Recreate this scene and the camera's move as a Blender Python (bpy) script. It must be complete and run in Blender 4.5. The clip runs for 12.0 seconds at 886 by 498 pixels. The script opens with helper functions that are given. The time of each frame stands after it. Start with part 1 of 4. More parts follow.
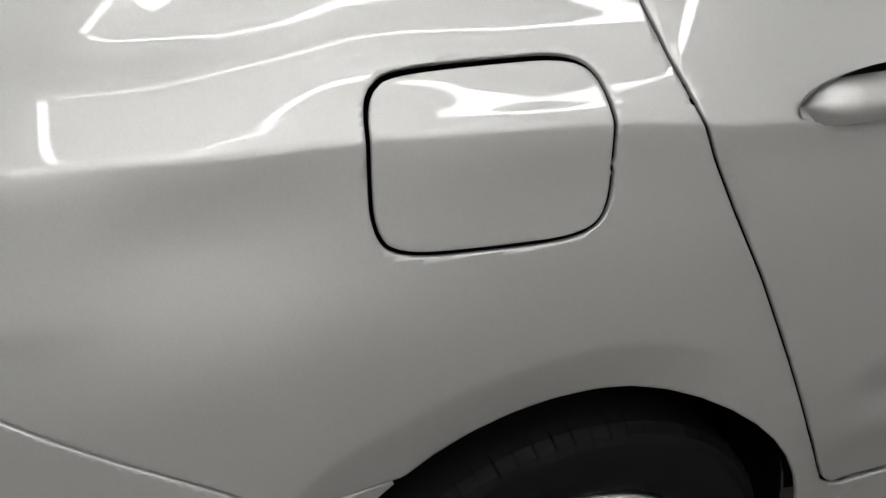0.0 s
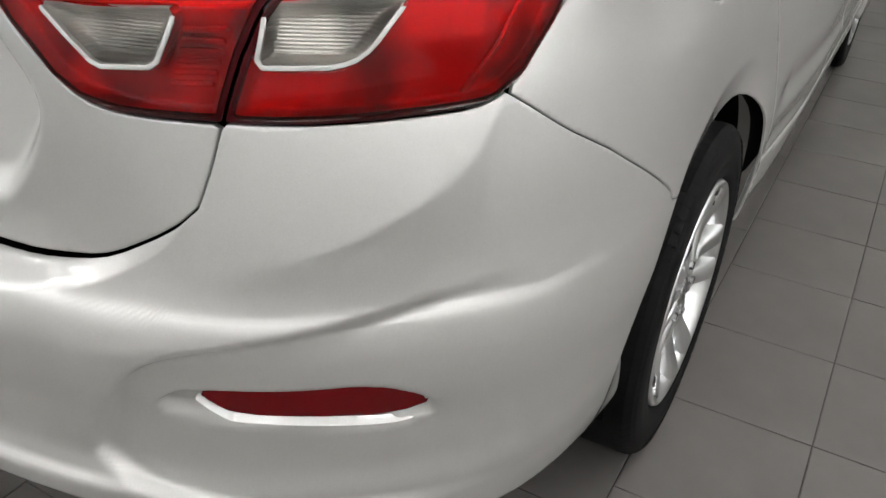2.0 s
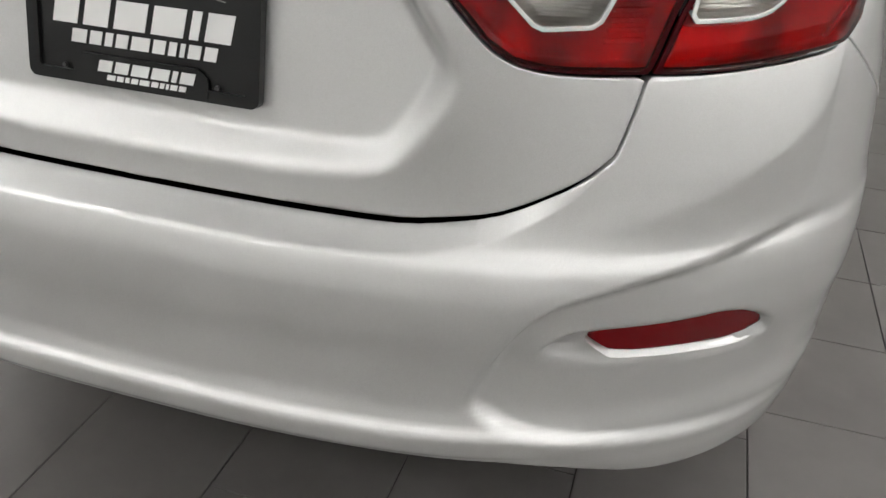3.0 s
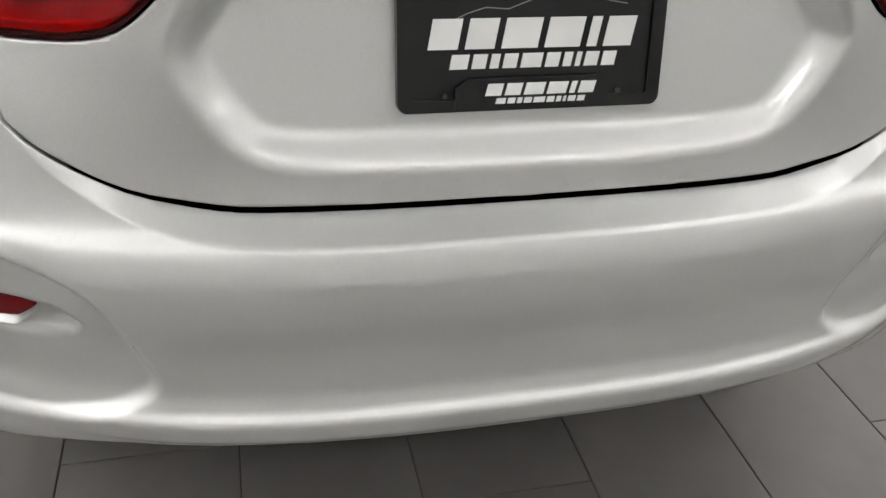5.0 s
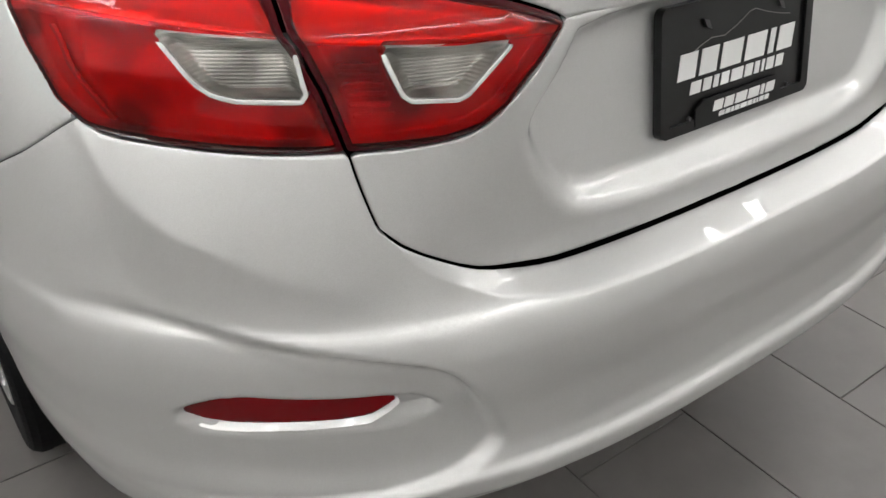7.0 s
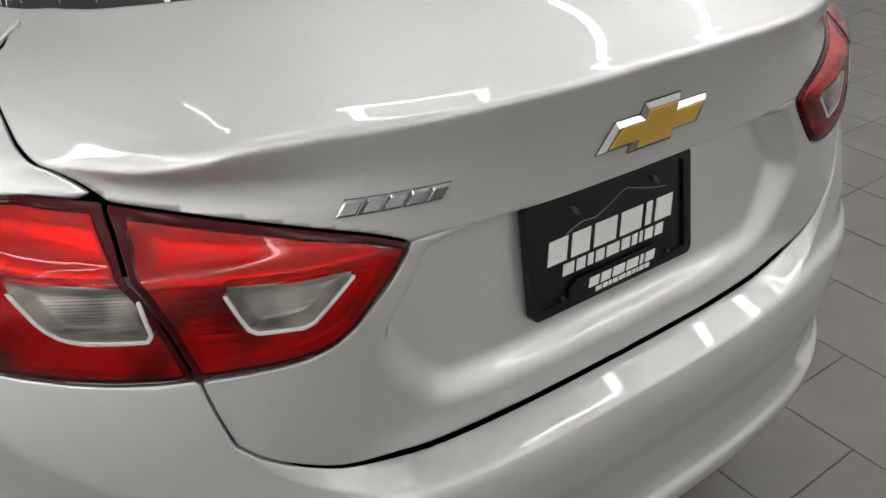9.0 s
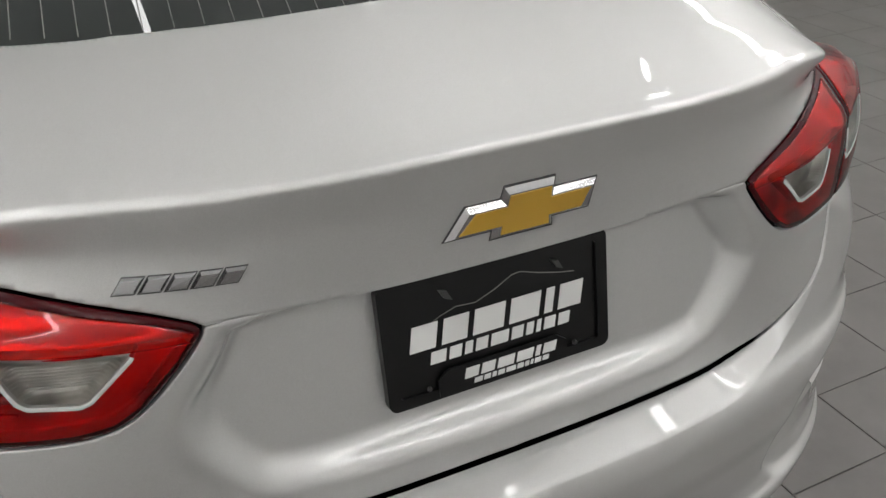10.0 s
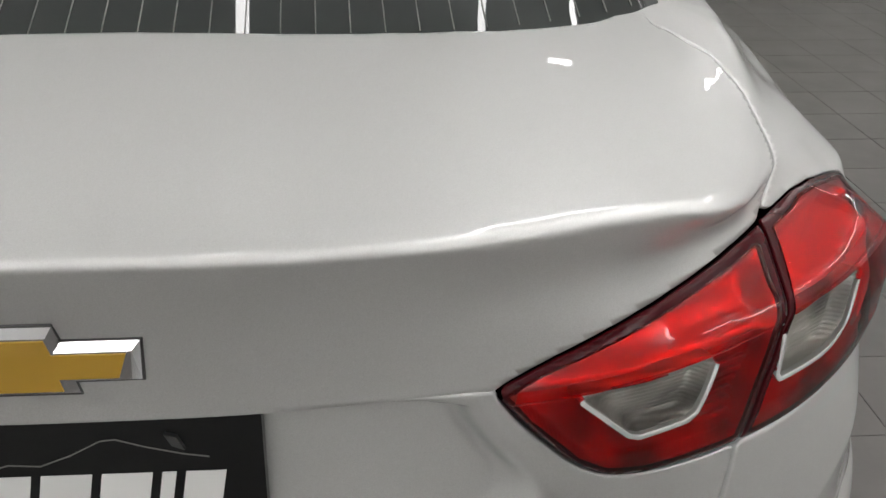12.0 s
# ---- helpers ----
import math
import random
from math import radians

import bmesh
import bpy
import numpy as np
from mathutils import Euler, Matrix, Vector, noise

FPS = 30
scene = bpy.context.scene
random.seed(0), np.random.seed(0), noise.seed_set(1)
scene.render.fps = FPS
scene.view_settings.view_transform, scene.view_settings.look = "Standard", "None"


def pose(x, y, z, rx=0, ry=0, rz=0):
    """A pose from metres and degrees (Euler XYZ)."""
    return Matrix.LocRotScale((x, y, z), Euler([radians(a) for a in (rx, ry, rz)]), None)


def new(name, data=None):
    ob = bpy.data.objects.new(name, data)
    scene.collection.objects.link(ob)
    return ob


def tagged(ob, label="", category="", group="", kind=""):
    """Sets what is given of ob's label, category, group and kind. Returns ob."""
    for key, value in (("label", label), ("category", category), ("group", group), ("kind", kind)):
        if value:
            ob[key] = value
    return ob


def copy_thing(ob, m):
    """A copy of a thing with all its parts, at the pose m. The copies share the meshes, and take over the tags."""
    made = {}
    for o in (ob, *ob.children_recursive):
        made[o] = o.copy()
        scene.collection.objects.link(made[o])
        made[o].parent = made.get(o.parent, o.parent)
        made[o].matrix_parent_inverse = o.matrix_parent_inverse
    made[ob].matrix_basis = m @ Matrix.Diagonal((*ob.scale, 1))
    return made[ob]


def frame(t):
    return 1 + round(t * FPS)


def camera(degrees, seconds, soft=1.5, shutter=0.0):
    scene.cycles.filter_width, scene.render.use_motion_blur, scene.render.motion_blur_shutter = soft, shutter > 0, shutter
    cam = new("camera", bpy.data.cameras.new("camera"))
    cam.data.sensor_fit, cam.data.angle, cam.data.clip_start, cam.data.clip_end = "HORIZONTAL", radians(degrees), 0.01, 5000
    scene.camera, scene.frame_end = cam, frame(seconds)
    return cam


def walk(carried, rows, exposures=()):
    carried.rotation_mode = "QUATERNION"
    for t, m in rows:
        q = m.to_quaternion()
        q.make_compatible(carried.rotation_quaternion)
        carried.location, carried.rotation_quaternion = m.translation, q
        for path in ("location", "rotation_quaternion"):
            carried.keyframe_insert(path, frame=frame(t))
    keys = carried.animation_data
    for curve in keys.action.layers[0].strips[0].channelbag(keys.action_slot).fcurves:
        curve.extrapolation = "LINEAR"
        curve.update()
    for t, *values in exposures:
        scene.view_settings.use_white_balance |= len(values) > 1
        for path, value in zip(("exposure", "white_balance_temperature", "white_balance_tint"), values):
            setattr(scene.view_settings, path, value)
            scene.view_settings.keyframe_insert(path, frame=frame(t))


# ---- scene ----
cam = camera(55.14, 12.0)
# seconds, place, turn (degrees)
PATH = [
    (0, 1.4453, 0.5856, 1.2561, 59.498, -0.303, 68.420),
    (0.5, 1.4020, 0.3725, 1.2525, 59.510, -0.288, 60.698),
    (1, 1.2843, 0.1321, 1.1903, 59.690, -0.926, 47.440),
    (1.5, 1.1535, -0.1810, 1.1679, 59.533, -1.909, 35.416),
    (2, 1.0807, -0.3910, 1.1581, 59.091, -2.169, 29.496),
    (2.5, 0.8676, -0.5490, 1.1347, 58.286, -2.150, 24.222),
    (3, 0.5967, -0.7010, 1.1269, 59.339, -2.457, 17.208),
    (3.5, 0.3559, -0.8076, 1.1362, 60.561, -2.601, 10.006),
    (5.5, -0.5029, -0.6751, 1.1427, 56.477, -2.512, -19.136),
    (6, -0.7052, -0.5920, 1.1238, 57.886, -0.994, -24.391),
    (6.5, -0.9291, -0.4940, 1.1630, 56.654, -1.419, -31.515),
    (8.5, -0.8903, -0.4932, 1.4018, 56.441, -0.886, -40.706),
    (9, -0.7557, -0.5286, 1.4142, 58.228, -0.125, -36.476),
    (9.5, -0.5843, -0.5643, 1.4230, 58.846, 0.092, -31.427),
    (10, -0.4150, -0.5891, 1.4392, 58.516, 0.337, -26.107),
    (10.5, -0.2582, -0.6120, 1.4396, 58.695, -0.058, -20.749),
    (11, -0.0633, -0.6373, 1.4556, 58.842, -1.171, -13.974),
    (11.5, 0.1066, -0.5863, 1.4317, 59.112, -1.404, -7.358),
    (12, 0.2567, -0.4138, 1.3724, 60.438, -0.777, -3.765),
]
walk(cam, [(t, pose(x, y, z, rx, ry, rz)) for t, x, y, z, rx, ry, rz in PATH],
     [(0, -.68), (.5, -.74), (1, -.55), (1.5, 0), (2.5, .03), (3.5, -.06), (5.5, -.06), (6.5, -.02), (8.5, -.42), (10, -.45), (12, -.36)])

# ---- world and lights ----
world = bpy.data.worlds.new("showroom_air")
world.use_nodes = True
world.node_tree.nodes["Background"].inputs[0].default_value = (.8, .8, .8, 1)
world.node_tree.nodes["Background"].inputs[1].default_value = .02
scene.world = world


# ---- materials ----
def mat(name, color, rough=.5, metal=0.0, coat=0.0, **more):
    m = bpy.data.materials.new(name)
    m.use_nodes = True
    b = m.node_tree.nodes["Principled BSDF"]
    b.inputs["Base Color"].default_value = (*color, 1)
    b.inputs["Roughness"].default_value = rough
    b.inputs["Metallic"].default_value = metal
    b.inputs["Coat Weight"].default_value = coat
    b.inputs["Coat Roughness"].default_value = .02
    for k, val in more.items():
        b.inputs[k.replace("_", " ")].default_value = val
    return m


def link(m, a, b):
    m.node_tree.links.new(a, b)


def noise_node(m, scale, detail=3.0, rough=.6):
    n, c = m.node_tree.nodes.new("ShaderNodeTexNoise"), m.node_tree.nodes.new("ShaderNodeTexCoord")
    n.inputs["Scale"].default_value, n.inputs["Detail"].default_value, n.inputs["Roughness"].default_value = scale, detail, rough
    link(m, c.outputs["Object"], n.inputs["Vector"])
    return n


def ramp(m, src, *stops):
    r = m.node_tree.nodes.new("ShaderNodeValToRGB")
    while len(r.color_ramp.elements) < len(stops):
        r.color_ramp.elements.new(.5)
    for e, (p, c) in zip(r.color_ramp.elements, stops):
        e.position, e.color = p, (*c, 1)
    link(m, src, r.inputs[0])
    return r


def bump(m, src, strength, distance=.001):
    b = m.node_tree.nodes.new("ShaderNodeBump")
    b.inputs["Strength"].default_value, b.inputs["Distance"].default_value = strength, distance
    link(m, src, b.inputs["Height"])
    link(m, b.outputs[0], m.node_tree.nodes["Principled BSDF"].inputs["Normal"])


def bsdf(m):
    return m.node_tree.nodes["Principled BSDF"].inputs


PAINT = mat("silver_paint", (.57, .57, .56), .46, .64, 1.0)
_n = noise_node(PAINT, 1400, 1)
link(PAINT, ramp(PAINT, _n.outputs[0], (.3, (.52, .523, .517)), (.7, (.62, .624, .617))).outputs[0], bsdf(PAINT)["Base Color"])
BLACK = mat("black_void", (.004, .004, .004), 1.0, Specular_IOR_Level=.05)
RUBBER = mat("tyre_rubber", (.0045, .0045, .005), .7, Specular_IOR_Level=.15)
_n = noise_node(RUBBER, 60, 3)
bump(RUBBER, _n.outputs[0], .3, .001)
PLASTIC = mat("black_plastic", (.004, .004, .0042), .28, Specular_IOR_Level=.4)
ALLOY = mat("alloy", (.72, .73, .74), .28, 1.0)
CHROME = mat("chrome", (.56, .56, .57), .16, 1.0)
GOLD = mat("gold_enamel", (.62, .37, .045), .3, .35, .5)
WHITE = mat("white_print", (.75, .75, .74), .5)


def lens_material(name, tint, rough=.02):
    """Coloured clear plastic: tinted see-through with a glossy skin."""
    m = bpy.data.materials.new(name)
    m.use_nodes = True
    nodes = m.node_tree.nodes
    nodes.remove(nodes["Principled BSDF"])
    clear, gloss, mix, fres = (nodes.new("ShaderNode" + k) for k in ("BsdfTransparent", "BsdfGlossy", "MixShader", "Fresnel"))
    clear.inputs["Color"].default_value = (*tint, 1)
    gloss.inputs["Roughness"].default_value = rough
    fres.inputs["IOR"].default_value = 1.45
    for a, b in ((fres.outputs[0], mix.inputs[0]), (clear.outputs[0], mix.inputs[1]), (gloss.outputs[0], mix.inputs[2]), (mix.outputs[0], nodes["Material Output"].inputs[0])):
        link(m, a, b)
    return m


RED = lens_material("red_lens", (.98, .08, .05))
DEEPRED = lens_material("deep_red_lens", (.94, .035, .04))
CLEARLENS = lens_material("clear_lens", (.93, .93, .92))
BOWL = mat("lamp_reflector", (.86, .80, .78), .22, .5)
_n = noise_node(BOWL, 22, 2)
bump(BOWL, _n.outputs[0], .5, .006)
REDBOWL = mat("red_lamp_liner", (.42, .03, .03), .30, .2)
_n = noise_node(REDBOWL, 30, 2)
bump(REDBOWL, _n.outputs[0], .3, .004)
link(REDBOWL, ramp(REDBOWL, noise_node(REDBOWL, 16, 1).outputs[0], (.34, (.22, .012, .014)), (.50, (.62, .045, .045))).outputs[0], bsdf(REDBOWL)["Base Color"])
DARKMETAL = mat("dark_metal", (.10, .10, .10), .45, .8)
GREYPRINT = mat("grey_print", (.22, .21, .20), .5)
DARKRED = mat("dark_red_lens", (.050, .002, .004), .12, 0, 0, Specular_IOR_Level=.16)
REFLECTOR = mat("red_reflector", (.13, .001, .003), .2, 0, .1, Specular_IOR_Level=.2)
CLEAR = mat("ribbed_clear", (.30, .295, .28), .28, .6)
_w = CLEAR.node_tree.nodes.new("ShaderNodeTexWave")
_c = CLEAR.node_tree.nodes.new("ShaderNodeTexCoord")
_w.bands_direction, _w.inputs["Scale"].default_value = "Z", 95.0
link(CLEAR, _c.outputs["Object"], _w.inputs["Vector"])
bump(CLEAR, _w.outputs[0], .35, .0012)
_n = noise_node(CLEAR, 16, 1)
link(CLEAR, ramp(CLEAR, _n.outputs[0], (.36, (.24, .23, .215)), (.60, (.72, .70, .66))).outputs[0], bsdf(CLEAR)["Base Color"])
WHITERIM = mat("white_bezel", (.62, .62, .61), .3, .2, .4)
GLASS = mat("tinted_glass", (.008, .012, .011), .02, 0, 0)
TILE = mat("floor_tile", (.25, .235, .22), .42)
_n = noise_node(TILE, 3.0, 6)
link(TILE, ramp(TILE, _n.outputs[0], (.3, (.112, .105, .099)), (.7, (.160, .151, .143))).outputs[0], bsdf(TILE)["Base Color"])
GROUT = mat("grout", (.06, .055, .05), .9)
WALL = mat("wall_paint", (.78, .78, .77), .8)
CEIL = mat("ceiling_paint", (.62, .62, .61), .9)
LAMP = mat("tube_light", (1, 1, 1), .5, 0, 0, Emission_Color=(1, .985, .975, 1), Emission_Strength=20.0)


# ---- mesh helpers ----
def mesh_object(name, verts, faces, material, parent=None, label="", flat=False):
    me = bpy.data.meshes.new(name)
    me.from_pydata([tuple(map(float, v)) for v in verts], [], faces)
    me.validate()
    if not flat:
        me.polygons.foreach_set("use_smooth", [True] * len(me.polygons))
    me.materials.append(material)
    ob = new(name, me)
    ob.parent = parent
    if label:
        ob["label"] = label
    return ob


def part(name, bm, material, parent=None, label="", flat=False):
    me = bpy.data.meshes.new(name)
    bmesh.ops.recalc_face_normals(bm, faces=bm.faces)
    bm.to_mesh(me)
    bm.free()
    if not flat:
        me.polygons.foreach_set("use_smooth", [True] * len(me.polygons))
    me.materials.append(material)
    ob = new(name, me)
    ob.parent = parent
    if label:
        ob["label"] = label
    return ob


def box(bm, x0, x1, y0, y1, z0, z1):
    m = Matrix.Translation(((x0 + x1) / 2, (y0 + y1) / 2, (z0 + z1) / 2)) @ Matrix.Diagonal((x1 - x0, y1 - y0, z1 - z0, 1))
    return bmesh.ops.create_cube(bm, size=1, matrix=m)["verts"]


def rounded(points, cuts=2, closed=True):
    """Corner-cut smoothing of a control polygon."""
    p = np.array(points, float)
    for _ in range(cuts):
        nxt = np.roll(p, -1, 0) if closed else p[1:]
        cur = p if closed else p[:-1]
        body = np.stack([.75 * cur + .25 * nxt, .25 * cur + .75 * nxt], 1).reshape(-1, 2)
        p = body if closed else np.vstack([p[:1], body, p[-1:]])
    return p


def mirrored(points):
    return [(-a, b) for a, b in points][::-1]


def sdf(poly, Q, V):
    """Signed distance to a polygon (minus inside)."""
    poly = np.asarray(poly, float)
    shape = np.shape(Q)
    q, v = np.ravel(Q), np.ravel(V)
    best, inside = np.full(q.shape, 1e9), np.zeros(q.shape, bool)
    for (ax, ay), (bx, by) in zip(poly, np.roll(poly, -1, 0)):
        dx, dy = bx - ax, by - ay
        t = np.clip(((q - ax) * dx + (v - ay) * dy) / (dx * dx + dy * dy + 1e-12), 0, 1)
        best = np.minimum(best, np.hypot(q - ax - t * dx, v - ay - t * dy))
        if abs(dy) > 1e-12:
            inside ^= ((ay > v) != (by > v)) & (q < dx * (v - ay) / dy + ax)
    return np.where(inside, -best, best).reshape(shape)


def clip_grid(us, rs, field):
    """Faces of a grid where field < 0, cut along field = 0. Gives (u, r) points, faces, and the cut edges in order."""
    index, pts, faces, cut = {}, [], [], []
    nu, nr = len(us), len(rs)

    def corner(i, j):
        key = (i, j)
        if key not in index:
            index[key] = len(pts)
            pts.append((us[i], rs[j]))
        return index[key]

    def cross(i, j, k, l):
        key = (i, j, k, l) if (i, j) < (k, l) else (k, l, i, j)
        if key not in index:
            a, b = field[i, j], field[k, l]
            t = min(max(a / (a - b), .02), .98)
            index[key] = len(pts)
            pts.append((us[i] + t * (us[k] - us[i]), rs[j] + t * (rs[l] - rs[j])))
        return index[key]

    neg = field < 0
    count = neg[:-1, :-1].astype(int) + neg[1:, :-1] + neg[1:, 1:] + neg[:-1, 1:]
    for i, j in np.argwhere(count > 0):
        ring = ((i, j), (i + 1, j), (i + 1, j + 1), (i, j + 1))
        if count[i, j] == 4:
            faces.append([corner(*c) for c in ring])
            continue
        poly, marks = [], []
        for a, b in zip(ring, ring[1:] + ring[:1]):
            if neg[a]:
                poly.append(corner(*a))
            if neg[a] != neg[b]:
                poly.append(cross(*a, *b))
                marks.append((len(poly) - 1, neg[a]))
        if len(poly) >= 3:
            faces.append(poly)
            for k, leaving in marks:
                if leaving:
                    cut.append((poly[k], poly[(k + 1) % len(poly)]))
    return np.array(pts), faces, cut


def normals(surface, q, v, e=5e-4):
    dq, dv = surface(q + e, v) - surface(q - e, v), surface(q, v + e) - surface(q, v - e)
    n = np.cross(dq, dv)
    return n / np.maximum(np.linalg.norm(n, axis=-1, keepdims=True), 1e-12)


def sheet(name, field, span, rise, step, surface, material, parent=None, label="", lift=0.0, lip=((.0012, .0012), (.0015, .012)), warp=None, rows=None):
    """A panel cut out of a surface: the region where field(q, v) < 0, with its edge rolled inwards."""
    us = np.linspace(span[0], span[1], max(3, int(round((span[1] - span[0]) / step)) + 1))
    rs = np.linspace(rise[0], rise[1], max(3, int(round((rise[1] - rise[0]) / step)) + 1))
    if rows is not None:
        rs = rows
    U, R = np.meshgrid(us, rs, indexing="ij")
    V = warp(U, R) if warp else R
    pts, faces, cut = clip_grid(us, rs, field(U, V))
    q, v = pts[:, 0], pts[:, 1]
    if warp:
        v = warp(q, v)
    n = normals(surface, q, v)
    co = surface(q, v) + lift * n
    verts = list(co)
    if cut and lip:
        e = 1e-3
        rim = sorted({k for c in cut for k in c})
        last = {k: k for k in rim}
        rq, rv = q[rim], v[rim]
        gq = (field(rq + e, rv) - field(rq - e, rv)) / (2 * e)
        gv = (field(rq, rv + e) - field(rq, rv - e)) / (2 * e)
        out = dict(zip(rim, surface(rq + .002 * gq, rv + .002 * gv) - surface(rq, rv)))
        for side, deep in lip:
            ring = {}
            for k in rim:
                o = out[k] / max(np.linalg.norm(out[k]), 1e-9)
                ring[k] = len(verts)
                verts.append(co[k] + o * side - n[k] * deep)
            for a, b in cut:
                faces.append([last[b], last[a], ring[a], ring[b]])
            last = ring
    return mesh_object(name, verts, faces, material, parent, label)


# ---- body surface: nested plan contours; q runs round the car from the rear centre, v runs up the body ----
def smooth_curve(xs, ys):
    """Monotone cubic through a few knots."""
    xs, ys = np.array(xs, float), np.array(ys, float)
    h, d = np.diff(xs), np.diff(ys) / np.diff(xs)
    m = np.zeros(len(xs))
    m[0], m[-1] = d[0], d[-1]
    for i in range(1, len(xs) - 1):
        m[i] = 0 if d[i - 1] * d[i] <= 0 else 3 * (h[i - 1] + h[i]) / ((2 * h[i] + h[i - 1]) / d[i - 1] + (h[i] + 2 * h[i - 1]) / d[i])

    def at(x):
        x = np.clip(np.asarray(x, float), xs[0], xs[-1])
        k = np.clip(np.searchsorted(xs, x) - 1, 0, len(xs) - 2)
        t = (x - xs[k]) / h[k]
        return ((1 + 2 * t) * (1 - t) ** 2 * ys[k] + t * (1 - t) ** 2 * h[k] * m[k]
                + t * t * (3 - 2 * t) * ys[k + 1] + t * t * (t - 1) * h[k] * m[k + 1])
    return at


def fade(x, lo, hi):
    t = np.clip((np.asarray(x, float) - lo) / (hi - lo), 0, 1)
    return t * t * (3 - 2 * t)


REAR = smooth_curve([0.28, 0.33, 0.385, 0.425, 0.47, 0.52, 0.57, 0.61, 0.638, 0.654, 0.668, 0.69, 0.76, 0.84, 0.92, 0.97, 1.01, 1.04, 1.07, 1.086, 1.096, 1.106, 1.12, 1.3, 1.7],
                    [0.12, 0.04, -0.006, -0.012, 0.0, 0.002, -0.003, -0.001, 0.0065, 0.0145, 0.0285, 0.039, 0.054, 0.067, 0.075, 0.076, 0.073, 0.0685, 0.0575, 0.0508, 0.0556, 0.0672, 0.0810, 0.26, 0.66])
WIDE = smooth_curve([0.28, 0.34, 0.41, 0.515, 0.575, 0.695, 0.845, 0.91, 0.95, 0.9615, 0.966, 0.9705, 0.98, 1.0, 1.02, 1.045, 1.07, 1.1, 1.15, 1.2, 1.4, 1.7],
                    [0.845, 0.858, 0.866, 0.874, 0.877, 0.87, 0.855, 0.847, 0.8435, 0.8418, 0.8395, 0.8358, 0.8270, 0.8085, 0.7888, 0.7630, 0.7355, 0.7030, 0.668, 0.648, 0.60, 0.55])
LONG = smooth_curve([0.28, 0.575, 0.695, 0.845, 0.92, 0.965, 1.02, 1.1, 1.7],
                    [0.74, 0.7, 0.735, 0.82, 0.92, 0.99, 1.09, 1.2, 1.2])
SQUARE = smooth_curve([0.28, 0.575, 0.695, 0.845, 0.92, 0.965, 1.02, 1.1, 1.2, 1.7],
                    [2.85, 2.87, 3.05, 3.25, 3.2, 3.12, 3.0, 2.85, 3.0, 3.4])
LEVEL_DECK = smooth_curve([0.28, 1.02, 1.05, 1.07, 1.086, 1.096, 1.106, 1.12, 1.3, 1.48, 1.7],
                    [0.28, 1.02, 1.051, 1.0765, 1.0980, 1.1037, 1.1043, 1.1048, 1.121, 1.139, 1.155])
LEVEL_CORNER = smooth_curve([0.28, 1.02, 1.05, 1.09, 1.12, 1.16, 1.2, 1.3, 1.48, 1.7], [0.28, 1.02, 1.047, 1.076, 1.090, 1.102, 1.110, 1.121, 1.139, 1.155])
LEVEL_SIDE = smooth_curve([.28, 1.02, 1.1, 1.2, 1.4, 1.7], [.28, 1.02, 1.09, 1.175, 1.325, 1.51])
# height of the shoulder crease along the side, and how far the deck's edge reaches out towards the corners
SHOULDER_V = smooth_curve([.70, .90, 1.0, 1.09, 1.17, 1.26, 1.35, 1.43, 1.53, 2.2], [.980, .9845, .9835, .9775, .9700, .9665, .9650, .9600, .9555, .945])
DECK_OUT = smooth_curve([0, .26, .38, .484, .54, .60, .64, .70, .75, .82, .92, 3], [0, 0, .004, .014, .029, .050, .066, .078, .072, .045, 0, 0])
_th = np.linspace(0, math.pi / 2, 400)
_rx, _ry = .87 * np.sin(_th) ** (2 / 2.9), .8 * (1 - np.cos(_th) ** (2 / 2.9))
_rq = np.concatenate([[0], np.cumsum(np.hypot(np.diff(_rx), np.diff(_ry)))])
Q1 = float(_rq[-1])


